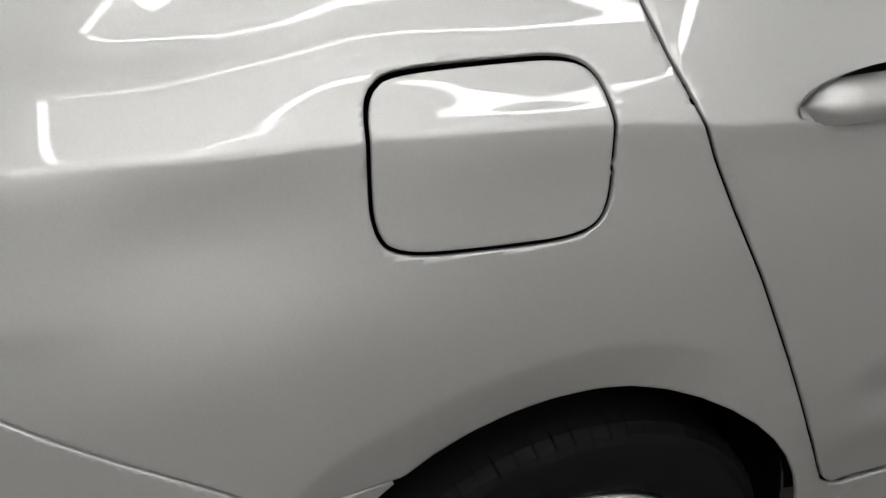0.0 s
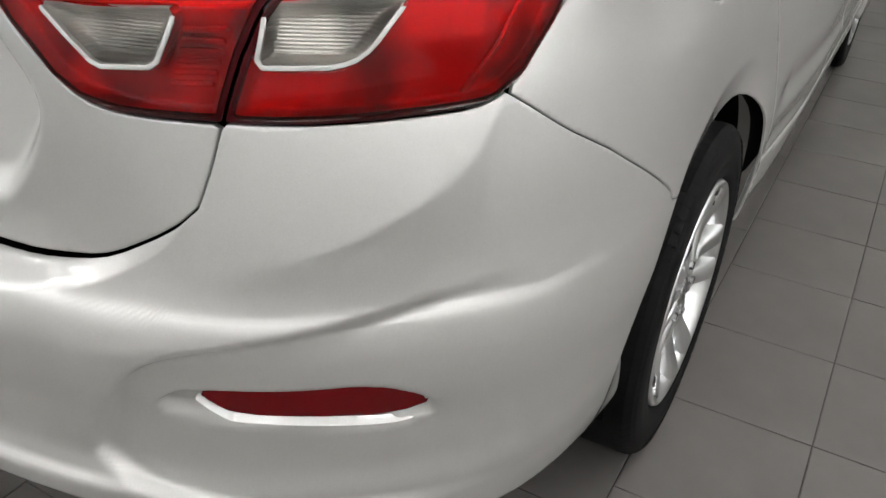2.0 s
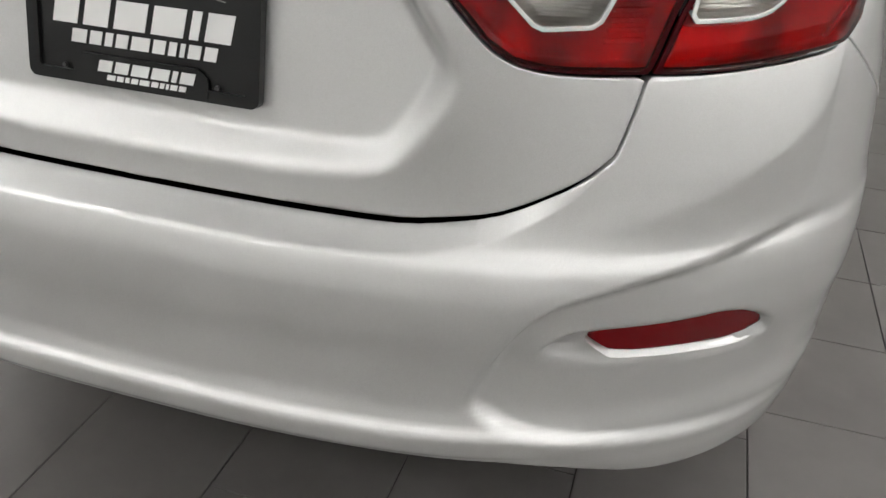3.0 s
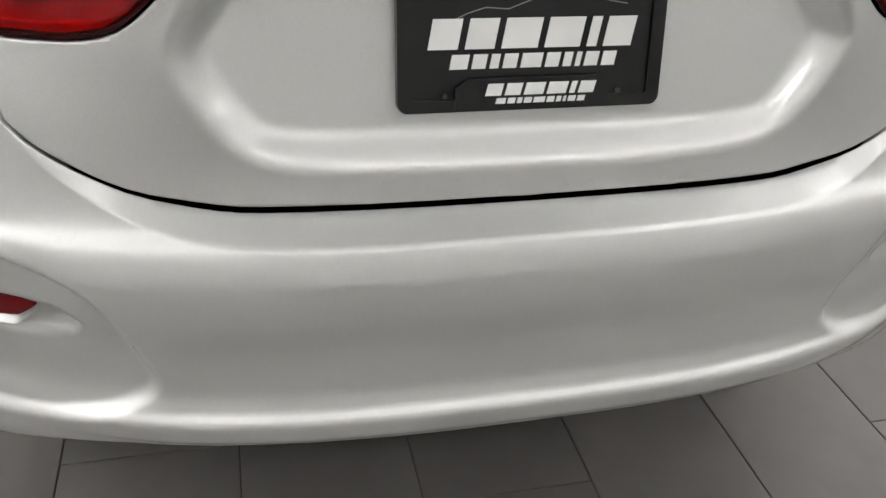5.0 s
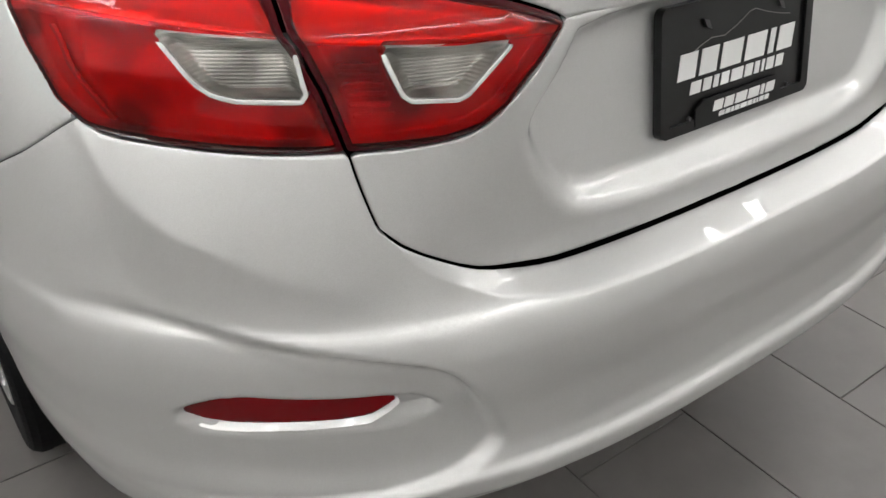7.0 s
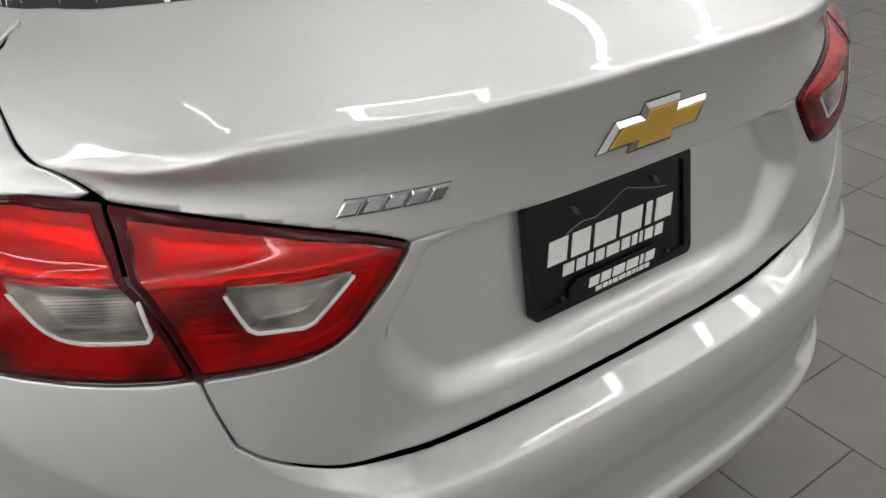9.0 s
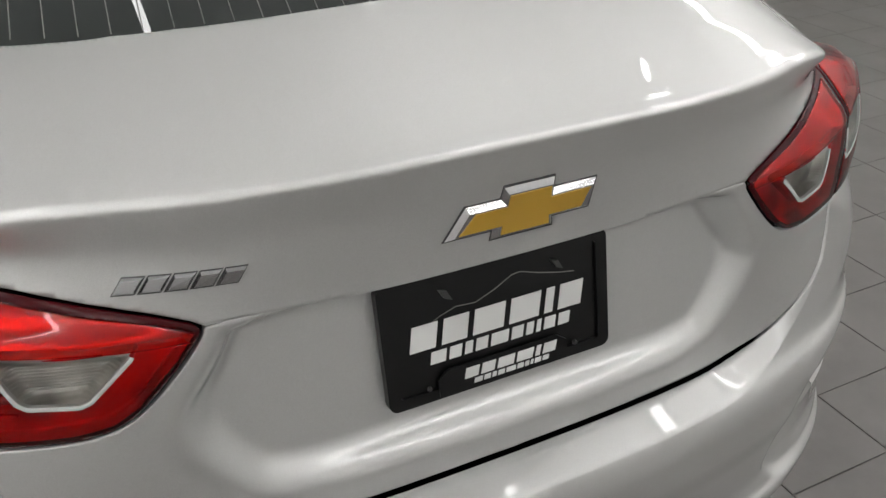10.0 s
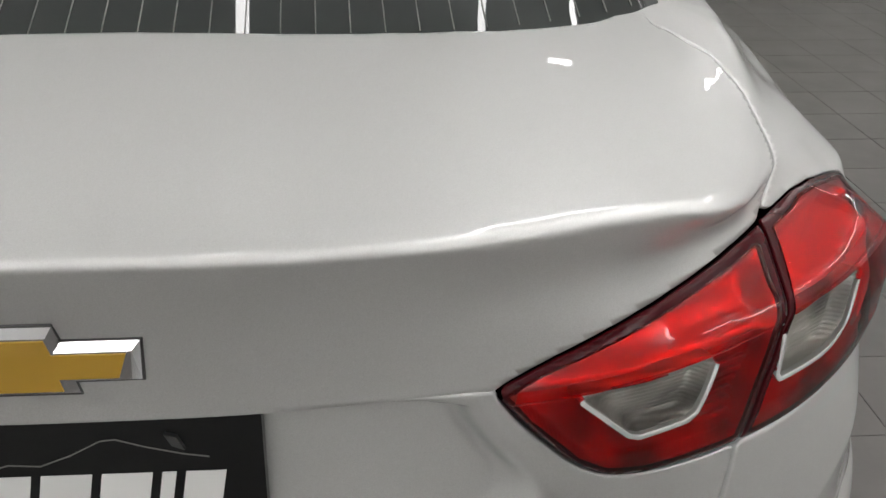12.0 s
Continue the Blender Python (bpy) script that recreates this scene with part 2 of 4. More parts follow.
def skin(q, v):
    """The painted body's place at q, v (numpy arrays): q metres round from the rear centre (minus: car's left), v up."""
    q, v = np.broadcast_arrays(np.asarray(q, float), np.asarray(v, float))
    s, p = np.where(q < 0, -1.0, 1.0), np.abs(q)
    th = np.interp(p, _rq, _th)
    near_crease = np.clip(1 - np.abs(v - SHOULDER_V(p)) / np.where(v > SHOULDER_V(p), .30, .07), 0, 1)
    a, b, n, yc = WIDE(v - (SHOULDER_V(p) - .966) * fade(near_crease, 0, .8) * fade(p, .70, .85)), LONG(v), SQUARE(v), REAR(v)
    x = a * np.sin(th) ** (2 / n)
    y = yc + b * (1 - np.maximum(np.cos(th), 0) ** (2 / n)) + np.maximum(p - Q1, 0)
    x = x + (.09 - .13 * fade(p, .97, 1.36)) * np.clip(v - SHOULDER_V(p), 0, .075) * fade(p, .80, .95) * (1 - fade(p, 1.5, 2.2))
    x = x + .014 * fade(p, .84, .93) * (1 - fade(p, 1.0, 1.22)) * np.interp(v - SHOULDER_V(p), [-.14, 0, .10], [0, 1, 0])
    y = y - DECK_OUT(p) * fade(v, 1.015, 1.085) * (1 - fade(v, 1.14, 1.40))
    x = x + .05 * fade(y, .75, 1.9)
    x = x - .020 * fade(y, .43, .62) * (1 - .6 * fade(y, .62, .90)) * (1 - fade(y, .92, 1.15)) * fade(v, .78, .96)
    w = fade(np.arctan2(y - yc, x * .9), .65, 1.15)
    corner = fade(p, .56, .78) * (1 - fade(p, .82, .96))
    deck = LEVEL_DECK(v) * (1 - corner) + LEVEL_CORNER(v) * corner
    deck = deck + np.maximum(LEVEL_DECK(1.039 + y) - LEVEL_DECK(np.maximum(v, 1.12)), 0) * fade(v, 1.02, 1.10)
    z = deck * (1 - w) + LEVEL_SIDE(v) * w
    z = z - .034 * fade(v, 1.02, 1.09) * (1 - w) * (x / .6) ** 2
    # the shoulder line falls towards the front
    z = z + (.013 * fade(y, .60, .80) * (1 - fade(y, .80, 1.15)) - .010 * fade(y, 1.0, 1.35)) * fade(v, .86, .95) * (1 - fade(v, 1.03, 1.14))
    # swelling over the top of the lamps
    z = z + .008 * np.exp(-((p - .70) / .13) ** 2 - ((v - 1.03) / .05) ** 2)
    return np.stack([s * x, y, z], -1)


def q_at_x(x, v):
    """q on the rear where the body is x metres from the middle."""
    return np.interp(np.arcsin(np.clip(x / WIDE(v), 0, 1) ** (SQUARE(v) / 2)), _th, _rq)


# ---- the room ----
ROOM = (-4.8, 6.0, -2.7, 10.0, 4.10)
GRID_Z = 3.30


def slab(name, b, material, label, category):
    bm = bmesh.new()
    box(bm, *b)
    return tagged(part(name, bm, material, None, label, True), category=category, kind="structure")


def build_room():
    x0, x1, y0, y1, h = ROOM
    # Walls stand out of view, drawn in close to bounce light onto the car.
    for name, b in (("wall_south", (x0, x1, y0 - .2, y0, 0, h)), ("wall_north", (x0, x1, y1, y1 + .2, 0, h)),
                    ("wall_west", (x0 - .2, x0, y0 - .2, y1 + .2, 0, h)), ("wall_east", (x1, x1 + .2, y0 - .2, y1 + .2, 0, h))):
        slab(name, b, WALL, "plain light grey painted wall, unseen, placed to bounce light", "wall")
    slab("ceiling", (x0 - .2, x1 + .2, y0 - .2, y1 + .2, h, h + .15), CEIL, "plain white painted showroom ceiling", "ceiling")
    return slab("floor", (x0 - .2, x1 + .2, y0 - .2, y1 + .2, -.1, -.004), GROUT, "grey-brown porcelain tile floor with dark joints", "floor")


floor = build_room()


def tube_light(length):
    e = tagged(new("tube_light"), "bright white linear light hung below the ceiling; the set includes added fill", "ceiling light", "ceiling lights")
    bm = bmesh.new()
    box(bm, -length / 2, length / 2, -.022, .022, -.03, .03)
    bmesh.ops.bevel(bm, geom=bm.edges[:], offset=.008, segments=2, affect='EDGES')
    part("diffuser", bm, LAMP, e)
    for s in (-1, 1):
        bm = bmesh.new()
        bmesh.ops.create_cone(bm, cap_ends=True, segments=6, radius1=.002, radius2=.002, depth=ROOM[4] - GRID_Z, matrix=Matrix.Translation((s * (length / 2 - .05), 0, (ROOM[4] - GRID_Z) / 2)))
        part("wire", bm, WALL, e, "thin hanging wire", True)
    for s in (-1, 1):
        bm = bmesh.new()
        box(bm, s * length / 2 - .025, s * length / 2 + .025, -.028, .028, -.036, .036)
        bmesh.ops.bevel(bm, geom=bm.edges[:], offset=.005, segments=1, affect='EDGES')
        part("end_cap", bm, WALL, e, "", True)
    return e


# (x, y) ends of each light
STRIPS = [((-.24, .4), (-.24, 2.6))]
for x0, x1, y0, y1 in ((1.0, 1.93, .02, 2.78), (-3.0, -1.90, -.60, 2.20)):
    STRIPS += [((x0, y0 + .03), (x0, y1 - .03)), ((x1, y0 + .03), (x1, y1 - .03)), ((x0 - .02, y0), (x1 + .02, y0)), ((x0 - .02, y1), (x1 + .02, y1))]
# Rear-wall row is added fill; the short last strip follows a reflected glint.
STRIPS += [((x, -2.58), (x + 2.3, -2.58)) for x in (-4.6, -2.2, .2, 2.6)] + [((1.63, 4.84), (1.86, 4.84))]
# Side rows and loose strips are added, unseen, to brighten flanks and floor.
STRIPS += [((x, y), (x, y + 2.5)) for x in (-4.5, 5.6) for y in (-2.2, .5, 3.2)] + [((x, 7.0), (x, 9.5)) for x in (-4.5, 5.6)] + [((2.7, -.9), (2.7, 1.6)), ((3.15, -1.6), (3.15, .9)), ((3.6, 1.2), (3.6, 3.7)), ((-3.6, -1.8), (-3.6, .7))]
_made = {}
for (ax, ay), (bx, by) in STRIPS:
    length = round(math.hypot(bx - ax, by - ay), 3)
    place = pose((ax + bx) / 2, (ay + by) / 2, GRID_Z, 0, 0, 90 if ax == bx else 0)
    if length in _made:
        copy_thing(_made[length], place)
    else:
        _made[length] = tube_light(length)
        _made[length].matrix_basis = place

# ---- the car: outlines in (q, v) on its right; minus q on its left ----
car = tagged(new("car"), "silver four-door saloon car parked on grey tile floor", "car")
HUB_Y, HUB_Z, ARCH_R = .970, .308, .353
SPLIT = [(.556, .857), (.587, .936), (.627, .983), (.664, 1.014)]
LID_TURN = [(.690, 1.023), (.725, 1.034), (.762, 1.047), (.810, 1.073), (.848, 1.098), (.875, 1.120)]
SEAM_V = smooth_curve([0, .3, .4, .48, .52, .545, .556], [.671, .672, .691, .731, .759, .794, .857])
CREASE_V = smooth_curve([0, .15, .3, .4, .46, .5, .528, 2.5], [.652, .652, .655, .670, .697, .727, .758, .758])
OUTER_LAMP = rounded([(.558, .856), (.558, .856), (.672, .853), (.777, .853), (.830, .856), (.860, .876), (.886, .925), (.894, .962), (.887, .977),
                      (.855, .990), (.770, 1.010), (.666, 1.014), (.666, 1.014), (.629, .983), (.589, .936)], 1)
INNER_LAMP = rounded([(.555, .856), (.555, .856), (.586, .936), (.626, .983), (.662, 1.013), (.662, 1.013), (.585, 1.010), (.499, 1.001), (.400, .982), (.345, .967),
                      (.321, .957), (.340, .924), (.380, .879), (.408, .862), (.450, .855)], 1)
FENDER_SEAM = [(.842, .867), (.884, .849), (1.028, .785), (1.216, .692), (1.300, .652), (1.40, .627)]
POCKET = rounded([(1.0, 0.6700), (.90, 0.6800), (.808, 0.6760), (.728, 0.6650), (.666, 0.6560), (.611, 0.6470), (.557, 0.6340), (.514, 0.6180), (.485, 0.5930), (.452, 0.5370), (.425, 0.4870), (.430, 0.4670), (.461, 0.4430), (.513, 0.4260), (.573, 0.4160), (.64, 0.4110), (.71, 0.4060), (.78, 0.4000), (.88, 0.3970), (1.0, 0.3970), (1.08, 0.5120)], 1)
NICHE = rounded([(.500, 0.5400), (.532, 0.5720), (.558, 0.5790), (.626, 0.5820), (.735, 0.5820), (.790, 0.5710), (.845, 0.5350), (.780, 0.5195), (.690, 0.5250), (.583, 0.5310)], 1)
REFL = rounded([(.557, 0.5755), (.626, 0.5780), (.735, 0.5782), (.785, 0.5672), (.833, 0.5390), (.780, 0.5288), (.690, 0.5360), (.597, 0.5415), (.577, 0.5550)], 1)
_o = [(.298, .972), (.318, .917), (.359, .857), (.346, .806), (.306, .737), (.272, .714), (.150, .706)]
RECESS = rounded(_o + mirrored(_o), 2)
OVER = [(0, .955), (.12, .956), (.22, .959), (.29, .960), (.328, .957)]
OVER_V = smooth_curve([a for a, _ in OVER], [b for _, b in OVER])


def yz_arch(r, cy=HUB_Y - .004, a0=-10, a1=190, n=28):
    return [(cy + r * math.cos(math.radians(a)), HUB_Z + r * 1.045 * math.sin(math.radians(a))) for a in np.linspace(a0, a1, n)]


# outlines in (y, z) on the side
DOOR_EDGE = [(1.045, 1.20), (1.058, 1.085), (1.068, 1.010), (1.084, .962), (1.100, .922), (1.127, .866), (1.169, .787), (1.226, .667), (1.275, .56), (1.315, .484),
             (1.338, .445), (1.358, .428)]
ARCH = np.array(yz_arch(ARCH_R) + [(HUB_Y - ARCH_R - .01, .0), (HUB_Y + ARCH_R + .01, .0)])
FRONT_ARCH = np.array(yz_arch(ARCH_R, HUB_Y + 2.69) + [(HUB_Y + 2.70 - ARCH_R - .01, .0), (HUB_Y + 2.70 + ARCH_R + .01, .0)])
FUEL = rounded([(.766, .955), (.769, .998), (.783, 1.018), (.812, 1.0225), (.890, 1.0225), (.972, 1.0195), (.994, 1.000), (.993, .950), (.990, .885),
                (.962, .864), (.870, .868), (.782, .875), (.764, .900)], 2)


FLARE = smooth_curve([-1, .60, .70, .80, .95, 1.1, 3], [.44, .44, .43, .412, .404, .408, .42])


def flank(q, v):
    """The side skin, turned inwards round the wheel arch."""
    q, v = np.broadcast_arrays(np.asarray(q, float), np.asarray(v, float))
    co = skin(q, v)
    y, z = co[..., 1], co[..., 2]
    d = FLARE(y) - np.hypot(y - HUB_Y + .012, (z - HUB_Z) / 1.07)
    soft = .5 * (d + np.sqrt(d * d + .004 ** 2)) - .5 * (np.sqrt(d * d + .004 ** 2) - np.abs(d)) * (d < -.02)
    k = .30 * (1 - fade(y, 1.0, 1.22)) * fade(z, .30, .45)
    co[..., 0] -= np.sign(q) * k * np.minimum(soft, .1)
    # shallow fold low on the doors
    low = fade(y, 1.27, 1.40)
    co[..., 0] -= np.sign(q) * low * (.012 * fade(z, .66, .555) * (1 - fade(z, .60, .53)) + .012 * fade(z, .555, .46))
    return co


SWEEP = smooth_curve([.40, .508, .592, .65, .682, .742, .785, .825, .846, 2.5], [.66, .685, .713, .727, .740, .763, .784, .815, .858, .860])


def bumper_skin(q, v):
    q, v = np.broadcast_arrays(np.asarray(q, float), np.asarray(v, float))
    p = np.abs(q)
    co = flank(q, v)
    # shelf between the crease and the boot lid's seam
    t = np.clip((v - CREASE_V(p)) / np.maximum(SEAM_V(p) - CREASE_V(p), .005), 0, 1.3)
    co[..., 1] += np.where(p < .535, .042 * (1 - fade(p, .30, .533)) * t, 0)
    # the corners drop straighter to the lower edge than the middle
    co[..., 1] -= .8 * fade(p, .50, .70) * (1 - fade(p, .95, 1.20)) * np.maximum(REAR(v) - REAR(.41), 0) * fade(.41 - v, 0, .03)
    n = normals(skin, q, v)
    d = sdf(POCKET, p, v)
    wide = .008 + .012 * fade(v, .56, .50)
    deep = -.0125 * fade(-d / wide, 0, 1) * (1 - fade(p, .72, .98))
    e = sdf(NICHE, p, v)
    deep = deep - .012 * np.clip(-e / .0075, 0, 1)
    # ridge that sweeps from the lamp's corner down to the middle band
    up = v - SWEEP(p)
    ridge = np.where(up > 0, 1 - up / np.maximum(.862 - SWEEP(p), .02), 1 + up / .11)
    deep = deep + .012 * np.clip(ridge, 0, 1) * fade(p, .46, .62) * (1 - fade(p, .76, .87)) * fade(.868 - v, 0, .02)
    # turned-out lower lip between the corners
    deep = deep + .007 * fade(v, .445, .43) * (1 - fade(p, .40, .62)) - .006 * fade(v, .41, .395) * (1 - fade(p, .40, .62))
    return co + deep[..., None] * n


def reflector_skin(q, v):
    return skin(q, v) - .0200 * normals(skin, q, v)


def lid_skin(q, v):
    q, v = np.broadcast_arrays(np.asarray(q, float), np.asarray(v, float))
    p = np.abs(q)
    co = skin(q, v)
    flat = (.073 - REAR(v)) * (1 - fade(p, .33, .54)) * (1 - fade(v, .90, .95))
    d = sdf(RECESS, q, v)
    back = .111 + .20 * (v - .772)
    y = co[..., 1] + flat
    y = y + np.maximum(back - y, 0) * fade(-d / .044, 0, 1)
    co[..., 1] = np.where(v < .985, y, co[..., 1])
    return co


RIDGE = .957
def LAMP_H(p):
    return np.interp(p, [.32, .40, .55, .66, .795, .850, .896], [.004, .011, .015, .026, .046, .021, .0])


LAMP_PAIR = np.array([(.556, .856), (.672, .853), (.777, .853), (.830, .856), (.860, .876), (.886, .925), (.894, .962), (.887, .977), (.855, .990), (.770, 1.010), (.664, 1.014), (.585, 1.010),
                      (.499, 1.001), (.400, .982), (.345, .967), (.321, .957), (.340, .924), (.380, .879), (.408, .862), (.450, .855)])


def lamp_skin(q, v):
    """The lamps stand proud of the body, with a ridge near the top of the outer one."""
    q, v = np.broadcast_arrays(np.asarray(q, float), np.asarray(v, float))
    p = np.abs(q)
    co = skin(q, v)
    n = normals(skin, q, v)
    inside = np.maximum(-sdf(LAMP_PAIR, p, v), 0)
    top = np.interp(p, [.32, .40, .50, .66, .77, .855, .894], [.957, .982, 1.001, 1.014, 1.010, .990, .965])
    rise = np.where(v > RIDGE, np.clip((top - v) / np.maximum(top - RIDGE, .004), 0, 1), np.interp(RIDGE - v, [0, .04, .075, .104], [1, .86, .55, .12]))
    return co + (LAMP_H(p) * rise * fade(inside, 0, .007) + .001)[..., None] * n


def flipped(p):
    return np.array([(-a, b) for a, b in p])


def both(p):
    return lambda q, v: sdf(p, np.abs(q), v)


def cut_by(outer, *holes, gap=.0018):
    """Field of an outline in (q, v) less its holes; outlines may be polygons or fields."""
    def dist(o, q, v):
        return o(q, v) if callable(o) else sdf(o, q, v)

    def field(q, v):
        f = dist(outer, q, v) + gap
        for h in holes:
            f = np.maximum(f, gap - dist(h, q, v))
        return f
    return field


def in_yz(poly):
    def dist(q, v):
        co = skin(q, v)
        return sdf(poly, co[..., 1], co[..., 2])
    return dist


_seam = [(float(a), float(SEAM_V(a))) for a in np.linspace(0, .556, 26)]
_side = [(float(q_at_x(.602 - .045 * fade(v, 1.12, 1.28), v)), v) for v in (1.145, 1.17, 1.20)]
_front = [(.893, 1.225), (.860, 1.262), (.780, 1.312), (.680, 1.365), (.580, 1.412), (.470, 1.452), (.360, 1.472), (.250, 1.480), (.120, 1.485), (.0, 1.487)]
_half = _seam[1:] + SPLIT + LID_TURN + _side + _front
LID = np.array(_half + mirrored(_half[:-1]) + [(0, .670)])
BUMPER_HALF = np.array([(-.02, .670)] + _seam + [(.60, .90), (.80, .90)] + FENDER_SEAM + [(1.75, .60), (1.75, .28), (1.30, .305), (1.15, .325), (1.0, .338), (.9, .344),
                        (.8, .348), (.72, .354), (.64, .363), (.56, .380), (.48, .391), (.3, .394), (.1, .392), (-.02, .392)])
LID_SIDE_Q = [(float(q_at_x(.602 - .045 * fade(v, 1.12, 1.28), v)), v) for v in (1.6, 1.41, 1.3, 1.2, 1.16)]
QUARTER = np.array(FENDER_SEAM + [(1.75, .60), (1.75, .30), (2.5, .30), (2.5, 1.6)] + LID_SIDE_Q + LID_TURN[::-1] + [(.664, 1.014), (.70, .98), (.80, .90)])
BEHIND_DOOR = np.array(DOOR_EDGE + [(1.385, .418), (1.70, .418), (2.4, .418), (2.4, 1.2)])


def crease_warp(q, r):
    return r + (CREASE_V(np.abs(q)) - .654) * np.where(r > .654, 1.0, fade(r, .45, .654))


def lid_field(lower):
    base = cut_by(LID, both(INNER_LAMP), gap=.0036 if lower else .0024)

    def field(q, v):
        low = v - OVER_V(np.abs(q)) + .0005
        return np.maximum(base(q, v), low) if lower else np.maximum(base(q, v), -low + .0015)
    return field


BUMPER_ROWS = np.concatenate([np.arange(.282, .40, .006), np.arange(.40, .46, .004), np.arange(.46, .522, .006), np.arange(.522, .592, .0025), np.arange(.592, .651, .005), [.6515, .654, .6565],
                              np.arange(.661, .884, .006)])
bumper = sheet("rear_bumper", cut_by(both(BUMPER_HALF), both(OUTER_LAMP), in_yz(ARCH)), (-1.5, 1.5), (.282, .882), .005, bumper_skin, PAINT, car, "silver painted rear bumper",
               lip=((.001, .001), (.0015, .028)), warp=crease_warp, rows=BUMPER_ROWS)
boot = sheet("boot_lid", lid_field(False), (-1.0, 1.0), (.94, 1.52), .006, skin, PAINT, car, "silver boot lid with a raised rear lip", lip=((.0006, .002), (.0006, .007)),
             rows=np.concatenate([np.arange(.94, 1.07, .006), np.arange(1.07, 1.122, .0022), np.arange(1.126, 1.52, .006)]))
sheet("plate_bay", lid_field(True), (-.62, .62), (.655, .97), .005, lid_skin, PAINT, boot, "silver recessed panel for the plate")


# ---- lamps ----
OUT_WINDOW = [(.722, .954), (.604, .956), (.592, .905), (.664, .902), (.686, .908)]
IN_WINDOW = [(.523, .951), (.386, .946), (.434, .897), (.495, .901)]


def corners(poly, cut=.006):
    """The polygon with small clipped corners."""
    p, out = np.array(poly, float), []
    for a, b, c in zip(np.roll(p, 1, 0), p, np.roll(p, -1, 0)):
        out += [b + (a - b) / np.linalg.norm(a - b) * cut, b + (c - b) / np.linalg.norm(c - b) * cut]
    return np.array(out)


def grown(field, d):
    return lambda q, v: field(q, v) - d


def rear_lamp(name, outline, window, sgn, parent, outer):
    flip = (lambda p: np.asarray(p)) if sgn > 0 else flipped
    out, win = flip(outline), flip(corners(window))
    qs = [a for a, _ in out]
    span, rise = (min(qs) - .01, max(qs) + .01), (.84, 1.03)
    shell = lambda q, v: sdf(out, q, v)
    pane = lambda q, v: sdf(win, q, v)

    def rim(q, v):
        # dark border, wider along the top and towards the split
        p = np.abs(q)
        near = np.abs(p - np.interp(v, [.857, .936, .983, 1.014], [.556, .587, .627, .664]))
        return shell(q, v) + .0045 + .003 * fade(v, .965, .985) * (1 - fade(p, .70, .76)) + .0015 * (1 - fade(near, .006, .02))
    lamp = sheet(name, lambda q, v: np.maximum(shell(q, v) + .0008, -.0012 - rim(q, v)), span, rise, .003, lamp_skin, DARKRED, parent, "dark red tail lamp border", lip=((.0003, .0006), (.0004, .003)))
    step_v = lambda q: .955 + .03 * (np.abs(q) - .6)
    win_gap = lambda v: .004 - .0040 * fade(v, .940, .946)
    upper = lambda q, v: np.maximum(np.maximum(rim(q, v), step_v(q) - v), win_gap(v) - pane(q, v))
    lower = lambda q, v: np.maximum(np.maximum(rim(q, v), v - step_v(q) + .0004), win_gap(v) - pane(q, v))

    def bowl(q, v):
        # inner reflector: a hollow above the step, shallower terraces below
        p = np.abs(q)
        inside = np.maximum(-rim(q, v), 0)
        up = v - step_v(q)
        deep = np.where(up > 0, .010 + .016 * np.sin(np.clip(up / .05, 0, 1) * math.pi) ** .8, .016 + .003 * np.sin((v + .15 * p) * 90))
        return lamp_skin(q, v) - (deep * fade(inside, 0, .010) + .002)[..., None] * normals(skin, q, v)
    hollow = lambda q, v: np.maximum(rim(q, v) - .001, .0 - pane(q, v))
    sheet("upper_reflector", lambda q, v: np.maximum(hollow(q, v), step_v(q) - .003 - v), span, rise, .004, bowl, BOWL, lamp, "bright inner reflector", lip=None)
    sheet("lower_reflector", lambda q, v: np.maximum(hollow(q, v), v - step_v(q) + .003), span, rise, .004, bowl, REDBOWL, lamp, "red inner liner", lip=None)
    sheet("upper_lens", upper, span, rise, .0035, lamp_skin, RED, lamp, "bright red lens", lift=.0012, lip=((.0004, .0006), (.0006, .003)))
    sheet("lower_lens", lower, span, rise, .0035, lamp_skin, DEEPRED, lamp, "deep red lens", lift=.0010, lip=((.0004, .0006), (.0006, .003)))
    ring = lambda q, v: np.maximum(np.maximum(pane(q, v) - .0030, -.0014 - pane(q, v)), v - .944)
    sheet("bezel", ring, span, rise, .0022, lamp_skin, WHITERIM, lamp, "white window bezel", lift=.0010, lip=((.0002, .001), (.0002, .012)))
    sheet("clear_lens", lambda q, v: pane(q, v) + .0003, span, rise, .004, lamp_skin, CLEARLENS, lamp, "clear window", lift=.0006, lip=None)
    sheet("window_bowl", lambda q, v: pane(q, v) - .005, span, rise, .003, lambda q, v: lamp_skin(q, v) - (.001 + .015 * fade(-pane(q, v), -.002, .012) + .020 * fade(pane(q, v), .001, .005))[..., None] * normals(skin, q, v),
          CLEAR, lamp, "grey ribbed reflector behind the window", lip=None)
    # stepped ribs beside the split
    if not outer:
        for k in range(6):
            v0 = .885 + .0095 * k
            a = float(np.interp(v0, [.857, .936, .983], [.556, .587, .627]))
            bar = flip([(a - .062, v0), (a - .020, v0 + .0015), (a - .020, v0 + .0055), (a - .062, v0 + .004)])
            sheet("lens_rib", lambda q, v, b=bar: sdf(b, q, v), (min(bar[:, 0]) - .004, max(bar[:, 0]) + .004), (v0 - .004, v0 + .010), .002, bowl, REDBOWL, lamp, "", lift=.006,
                  lip=((.0006, .001), (.0008, .003)))
    else:
        # bright vertical fold near the outer end of the lens
        fold = flip([(.790, .872), (.797, .872), (.838, .946), (.831, .946)])
